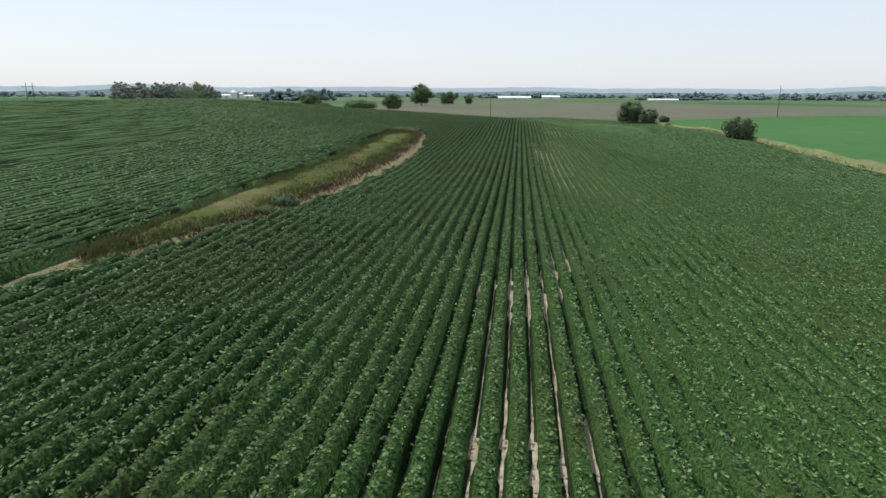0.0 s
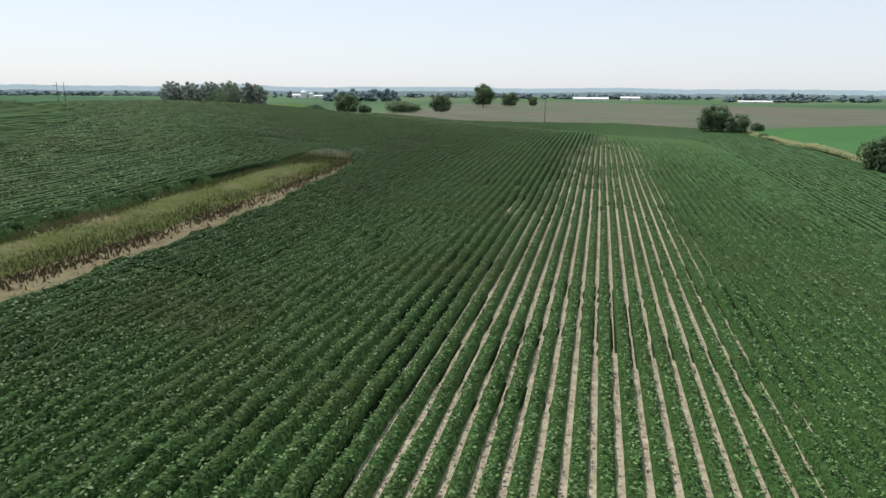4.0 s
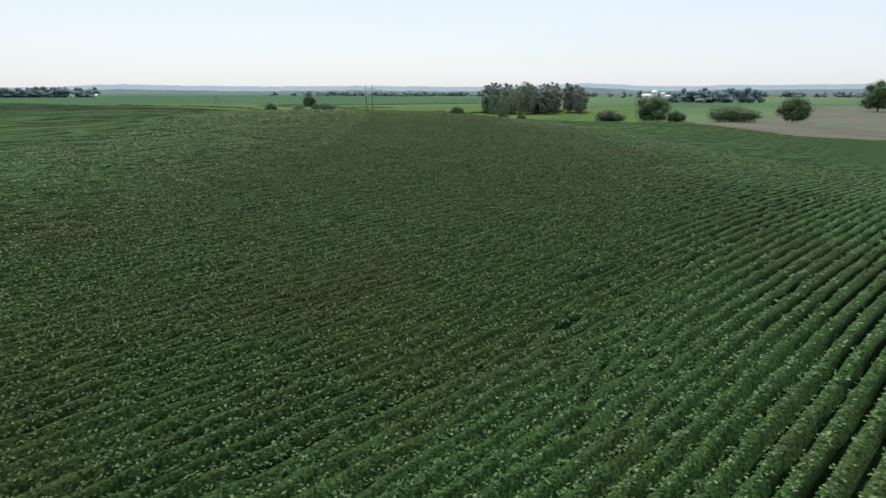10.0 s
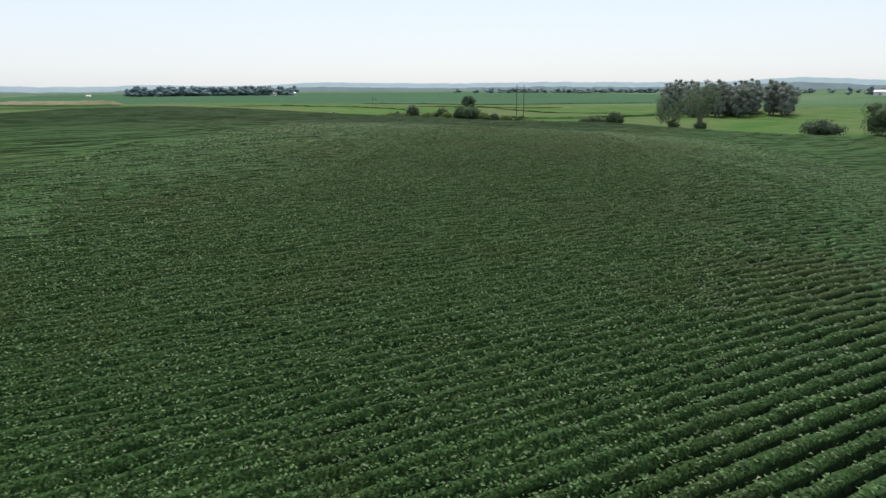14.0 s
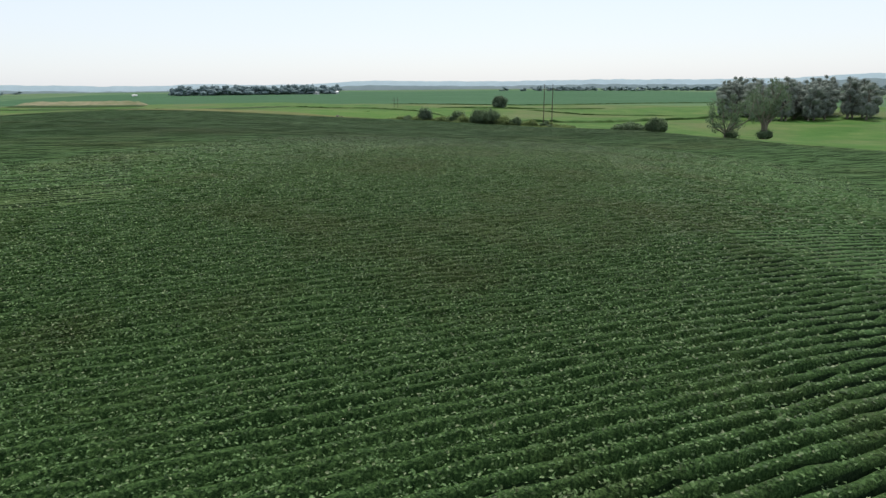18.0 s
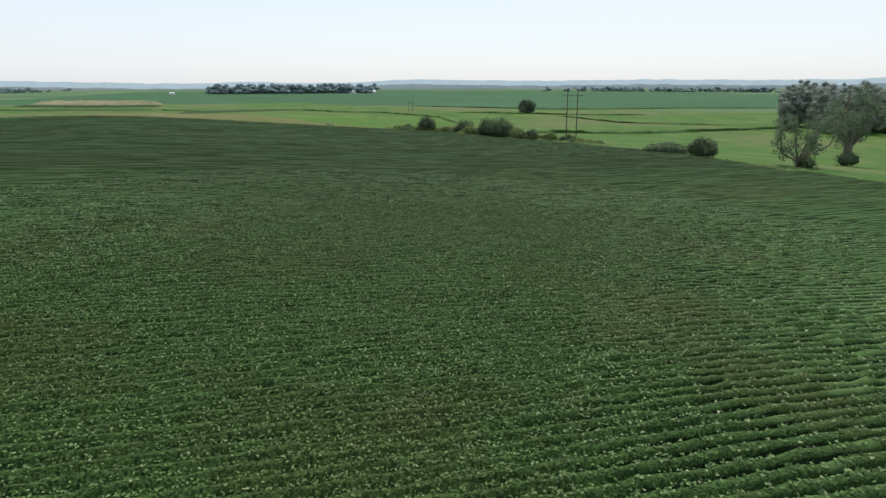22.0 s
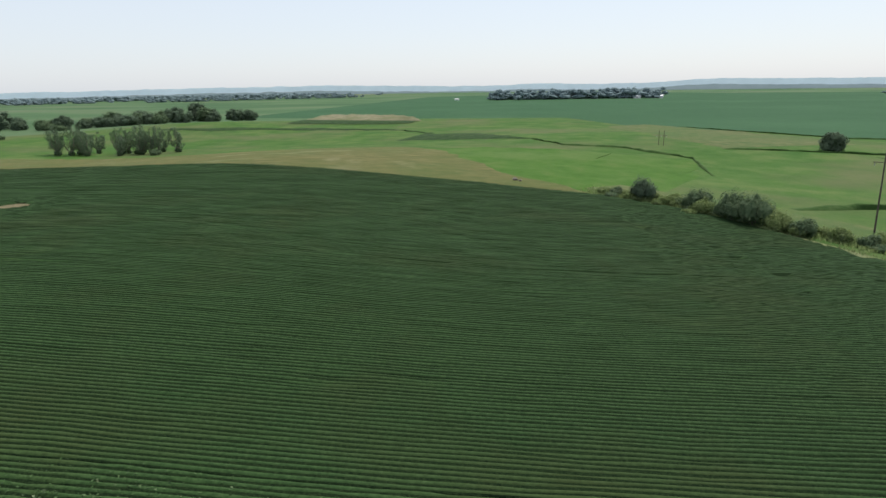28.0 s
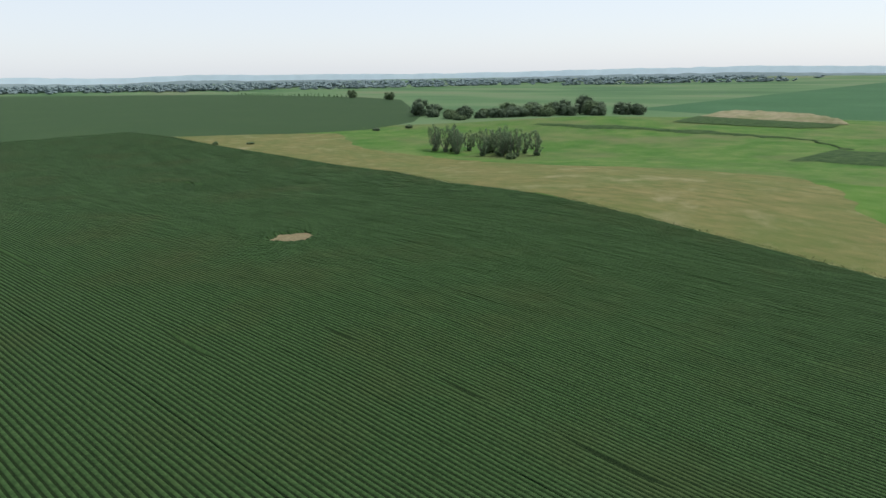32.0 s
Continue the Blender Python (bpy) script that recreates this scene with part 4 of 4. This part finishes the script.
# Long grove behind the meadow.
for i, (x, y, h, w) in enumerate([(-757, -168, 19, 20), (-735, -110, 9, 13), (-735, -88, 13, 14), (-752, -62, 9, 15), (-790, -75, 13, 17), (-800, -50, 13, 18), (-760, -40, 9, 15),
                                  (-805, -30, 12, 17), (-790, -8, 15, 18), (-812, 4, 19, 20), (-800, 18, 14, 15), (-838, 34, 12, 17), (-842, 48, 11, 14), (-770, -122, 8, 10),
                                  (-745, -140, 8, 12), (-744, -100, 9, 12), (-762, -85, 8, 13), (-775, -58, 10, 15), (-772, -25, 10, 14), (-782, -42, 11, 14), (-795, 28, 9, 12), (-825, 12, 13, 15), (-728, -98, 6, 12), (-742, -74, 7, 12), (-752, -50, 7, 12), (-765, -12, 8, 12), (-778, 6, 9, 13), (-806, -190, 10, 15), (-716, -80, 4, 10)]):
    broadleaf("tree", x, y, h, w * 1.25, 80 + i, "dense grey-green tree in a grove by the meadow", 1700, 0.5, 0.0, M_FOLIAGE if i % 3 == 1 else M_FOLIAGE2, 14, group="trees of the meadow grove")

# The tall wood north of the meadow.
wr = np.random.default_rng(17)
for i in range(58):
    a, b = wr.random(), wr.random() ** 1.4
    x, y = -345 + 70 * a - 55 * b, 545 + 55 * a + 60 * b
    broadleaf("tree", x, y, 20 + 7 * wr.random(), 12.5, 120 + i, "tall grey-green tree with pale trunk in a wood", 950, 0.4, 0.08, M_POPLAR, 13,
              group="trees of the wood")


bush(-17.4, 46.5, 1.3, 2.2, 400, "dark half-dead weed clump on the ditch bank", 300, 0.14)
bush(-17.6, 43, 0.8, 1.6, 401, "low dark weed clump on the ditch bank", 200, 0.12)
for i, (x, y) in enumerate([(-22.5, 127.5), (-21.6, 130.2), (-20.6, 132.4), (-23.2, 129.4), (-20.0, 130.6)]):
    bush(x, y, 1.5, 2.4, 410 + i, "pale grey-green brush at the end of the ditch", 260, 0.13, M_FOLIAGE2, "brush at the ditch end")


def field_stone(x, y, r0, label, seed):
    bm = bmesh.new()
    bmesh.ops.create_icosphere(bm, subdivisions=3, radius=r0)
    for v in bm.verts:
        v.co *= 0.8 + 0.4 * noise.noise(v.co * 1.3 + Vector((seed, 0, 0)))
        v.co.z *= 0.6
    me = bpy.data.meshes.new("stone")
    bm.to_mesh(me)
    bm.free()
    me.materials.append(M_BARK)
    ob = new("field_stone", me)
    ob.matrix_world = pose(x, y, float(height(x, y)) + r0 * 0.25)
    return tagged(ob, label, "stone", "stones at the field corner")


field_stone(-385, 314.5, 1.1, "pale grey boulder at the field corner", 1)
field_stone(-383.4, 316.2, 0.7, "small grey boulder beside a larger one", 5)

# ---- power poles ----
def power_pole(x, y, h, label, r0=0.2):
    root = new("power_pole")
    root.matrix_world = pose(x, y, float(height(x, y)) - 0.3)
    tagged(root, label, "utility pole")
    part("post", mesh_of("post", *tube([(0, 0, 0), (0, 0, h * 0.5), (0, 0, h)], [r0, r0 * 0.85, r0 * 0.6], 8), M_POLE, True), root)
    return root


def h_frame(x, y, h, turn, label, gap=3.3, r0=0.28):
    root = new("power_pylon")
    root.matrix_world = pose(x, y, float(height(x, y)) - 0.3, 0, 0, turn)
    tagged(root, label, "power pylon", "pylons of the power line")
    for sx in (-1, 1):
        part("post", mesh_of("post", *tube([(sx * gap / 2, 0, 0), (sx * gap / 2, 0, h * 0.5), (sx * gap / 2, 0, h)], [r0, r0 * 0.85, r0 * 0.65], 8), M_POLE, True), root)
    arm = part("crossarm", mesh_of("crossarm", *tube([(-gap * 1.1, 0, h - 2.5), (gap * 1.1, 0, h - 2.5)], [0.09, 0.09], 6), M_POLE), root)
    for sx in (-1, 0, 1):
        part("insulator", mesh_of("insulator", *tube([(sx * gap, 0, h - 2.6), (sx * gap, 0, h - 3.0), (sx * gap, 0, h - 3.5)], [0.05, 0.09, 0.05], 6), M_ROOF, True), arm, "grey hanging insulator")
    return root


power_pole(-16.6, 381, 13, "plain wooden pole at the field edge")
power_pole(145, 390, 18, "tall wooden pole beside the green crop")
h_frame(-320.5, 401, 20, 60, "two-legged wooden pylon behind the hedge", 4.0, 0.24)
h_frame(-512, 395, 8, 60, "two-legged wooden pylon far out in the meadow", 2.6, 0.16)


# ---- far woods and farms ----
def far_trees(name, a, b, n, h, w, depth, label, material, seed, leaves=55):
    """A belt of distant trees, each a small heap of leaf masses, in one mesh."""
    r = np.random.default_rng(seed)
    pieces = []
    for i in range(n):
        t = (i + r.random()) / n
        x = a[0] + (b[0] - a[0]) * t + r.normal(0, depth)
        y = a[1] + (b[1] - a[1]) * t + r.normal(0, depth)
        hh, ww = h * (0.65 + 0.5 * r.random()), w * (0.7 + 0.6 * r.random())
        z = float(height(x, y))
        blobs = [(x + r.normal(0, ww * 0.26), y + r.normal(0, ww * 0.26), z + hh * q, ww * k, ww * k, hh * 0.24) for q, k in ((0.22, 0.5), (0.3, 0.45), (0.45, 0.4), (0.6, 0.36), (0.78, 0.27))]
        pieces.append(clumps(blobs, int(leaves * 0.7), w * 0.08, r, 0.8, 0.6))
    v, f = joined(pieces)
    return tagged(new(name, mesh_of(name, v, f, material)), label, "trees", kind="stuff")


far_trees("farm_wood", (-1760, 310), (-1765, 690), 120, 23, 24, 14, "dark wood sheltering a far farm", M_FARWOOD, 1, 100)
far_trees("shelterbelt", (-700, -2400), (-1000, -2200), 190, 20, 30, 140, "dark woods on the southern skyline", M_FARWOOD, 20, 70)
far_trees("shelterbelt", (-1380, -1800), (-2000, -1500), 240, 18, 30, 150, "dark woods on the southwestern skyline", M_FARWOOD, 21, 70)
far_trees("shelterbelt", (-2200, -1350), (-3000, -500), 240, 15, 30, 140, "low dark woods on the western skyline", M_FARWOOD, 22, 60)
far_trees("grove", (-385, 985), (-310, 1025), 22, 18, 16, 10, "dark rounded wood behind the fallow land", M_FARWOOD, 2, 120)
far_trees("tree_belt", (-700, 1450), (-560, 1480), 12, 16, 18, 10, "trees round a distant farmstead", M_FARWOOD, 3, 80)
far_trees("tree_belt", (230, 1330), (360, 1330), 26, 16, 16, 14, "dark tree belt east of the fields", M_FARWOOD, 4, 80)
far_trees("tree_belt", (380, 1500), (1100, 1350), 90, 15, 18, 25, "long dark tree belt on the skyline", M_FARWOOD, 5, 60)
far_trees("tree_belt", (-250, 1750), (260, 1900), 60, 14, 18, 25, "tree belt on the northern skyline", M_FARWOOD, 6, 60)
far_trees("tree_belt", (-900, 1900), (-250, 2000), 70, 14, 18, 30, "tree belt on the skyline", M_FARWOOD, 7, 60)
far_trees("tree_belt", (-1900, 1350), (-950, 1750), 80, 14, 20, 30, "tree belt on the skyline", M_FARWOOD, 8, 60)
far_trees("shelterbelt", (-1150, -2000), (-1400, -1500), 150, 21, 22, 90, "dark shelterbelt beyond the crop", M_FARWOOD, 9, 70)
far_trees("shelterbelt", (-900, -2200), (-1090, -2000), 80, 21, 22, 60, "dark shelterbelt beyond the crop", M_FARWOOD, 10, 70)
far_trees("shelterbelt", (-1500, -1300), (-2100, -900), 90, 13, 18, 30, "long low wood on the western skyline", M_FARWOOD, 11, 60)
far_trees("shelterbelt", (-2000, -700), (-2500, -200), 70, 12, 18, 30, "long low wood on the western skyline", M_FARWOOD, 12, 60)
for i in range(34):
    t = i / 34
    x, y = -1118 + 20 * t + hr.normal(0, 1.5), -1080 + 430 * t + hr.normal(0, 3)
    h = 5.5 + 3 * hr.random()
    root = new("spruce")
    root.matrix_world = pose(x, y, float(height(x, y)) - 0.1)
    tagged(root, "small dark spruce in a planted row", "tree", "spruces in the row")
    r = np.random.default_rng(300 + i)
    part("trunk", mesh_of("trunk", *tube([(0, 0, 0), (0, 0, h)], [0.15, 0.03], 5), M_BARK), root)
    part("crown", mesh_of("crown", *clumps([(0, 0, h * q, h * 0.3 * (1.05 - q), h * 0.3 * (1.05 - q), h * 0.13) for q in (0.15, 0.35, 0.55, 0.75, 0.92)], 70, 0.5, r), M_CONIFER), root)
broadleaf("tree", -1085, -640, 16, 20, 340, "round tree at the end of the spruce row", 700, 0.9, 0.06)
broadleaf("tree", -1045, -500, 14, 20, 341, "round tree on the far field edge", 700, 0.9, 0.06)


def box(name, x, y, z, lx, ly, lz, parent, material, roof=0.0):
    bm = bmesh.new()
    hx, hy = lx / 2, ly / 2
    base = [bm.verts.new((sx * hx + x, sy * hy + y, z)) for sx, sy in ((-1, -1), (1, -1), (1, 1), (-1, 1))]
    top = [bm.verts.new((v.co.x, v.co.y, z + lz)) for v in base]
    for i in range(4):
        bm.faces.new((base[i], base[(i + 1) % 4], top[(i + 1) % 4], top[i]))
    bm.faces.new(base[::-1])
    if roof:
        a, b = bm.verts.new((-hx + x, y, z + lz + roof)), bm.verts.new((hx + x, y, z + lz + roof))
        bm.faces.new((top[0], top[1], b, a))
        bm.faces.new((top[2], top[3], a, b))
        bm.faces.new((top[1], top[2], b))
        bm.faces.new((top[3], top[0], a))
    else:
        bm.faces.new(top)
    me = bpy.data.meshes.new(name)
    bm.to_mesh(me)
    bm.free()
    me.materials.append(material)
    return part(name, me, parent)


def barn(x, y, lx, ly, lz, turn, label):
    root = new("barn")
    root.matrix_world = pose(x, y, float(height(x, y)) - 0.1, 0, 0, turn)
    tagged(root, label, "barn")
    wall = box("wall", 0, 0, 0, lx, ly, lz, root, M_WHITE)
    box("door", 0, -ly / 2 - 0.06, 0.05, min(4.0, lx * 0.2), 0.1, lz * 0.8, wall, M_ROOF)["label"] = "grey sliding door"
    box("roof", 0, 0, lz + 0.004, lx + 1, ly + 1, 0.25, root, M_WHITE, ly * 0.22)
    return root


barn(-12, 1500, 74, 14, 3.2, 4, "long white livestock barn far beyond the fields")
barn(70, 1520, 40, 14, 5, 0, "white farm shed far beyond the fields")
barn(270, 1290, 55, 9, 1.6, 0, "long low white shed before a tree belt")
def silo(x, y, r0, h, label):
    root = new("silo")
    root.matrix_world = pose(x, y, float(height(x, y)) - 0.1)
    tagged(root, label, "silo")
    part("drum", mesh_of("drum", *tube([(0, 0, 0), (0, 0, h * 0.5), (0, 0, h)], [r0, r0, r0], 20), M_WHITE, True), root)
    part("roof", mesh_of("roof", *tube([(0, 0, h), (0, 0, h + r0 * 0.35), (0, 0, h + r0 * 0.7)], [r0 * 1.05, r0 * 0.6, 0.2], 20), M_WHITE, True), root)
    return root


silo(-632, 1405, 7, 13, "white grain bin with a conical roof")
silo(-617, 1412, 5, 10, "smaller white grain bin")
barn(-655, 1420, 20, 14, 6, 20, "white farm building under trees")
barn(-610, 1430, 24, 10, 5, 10, "white farm shed under trees")
barn(-1738, 640, 16, 12, 5, 80, "white farm building before a dark wood")
barn(-1738, 690, 18, 12, 5, 80, "white farm building before a dark wood")
barn(-1780, 215, 10, 7, 2.6, 80, "low white shed near a far wood")

# Skyline: low wooded ridge outlines all round, far behind everything, haze in their glow.
ang = np.linspace(0, 2 * np.pi, 1441)
north = np.clip(np.sin(ang), 0, 1)
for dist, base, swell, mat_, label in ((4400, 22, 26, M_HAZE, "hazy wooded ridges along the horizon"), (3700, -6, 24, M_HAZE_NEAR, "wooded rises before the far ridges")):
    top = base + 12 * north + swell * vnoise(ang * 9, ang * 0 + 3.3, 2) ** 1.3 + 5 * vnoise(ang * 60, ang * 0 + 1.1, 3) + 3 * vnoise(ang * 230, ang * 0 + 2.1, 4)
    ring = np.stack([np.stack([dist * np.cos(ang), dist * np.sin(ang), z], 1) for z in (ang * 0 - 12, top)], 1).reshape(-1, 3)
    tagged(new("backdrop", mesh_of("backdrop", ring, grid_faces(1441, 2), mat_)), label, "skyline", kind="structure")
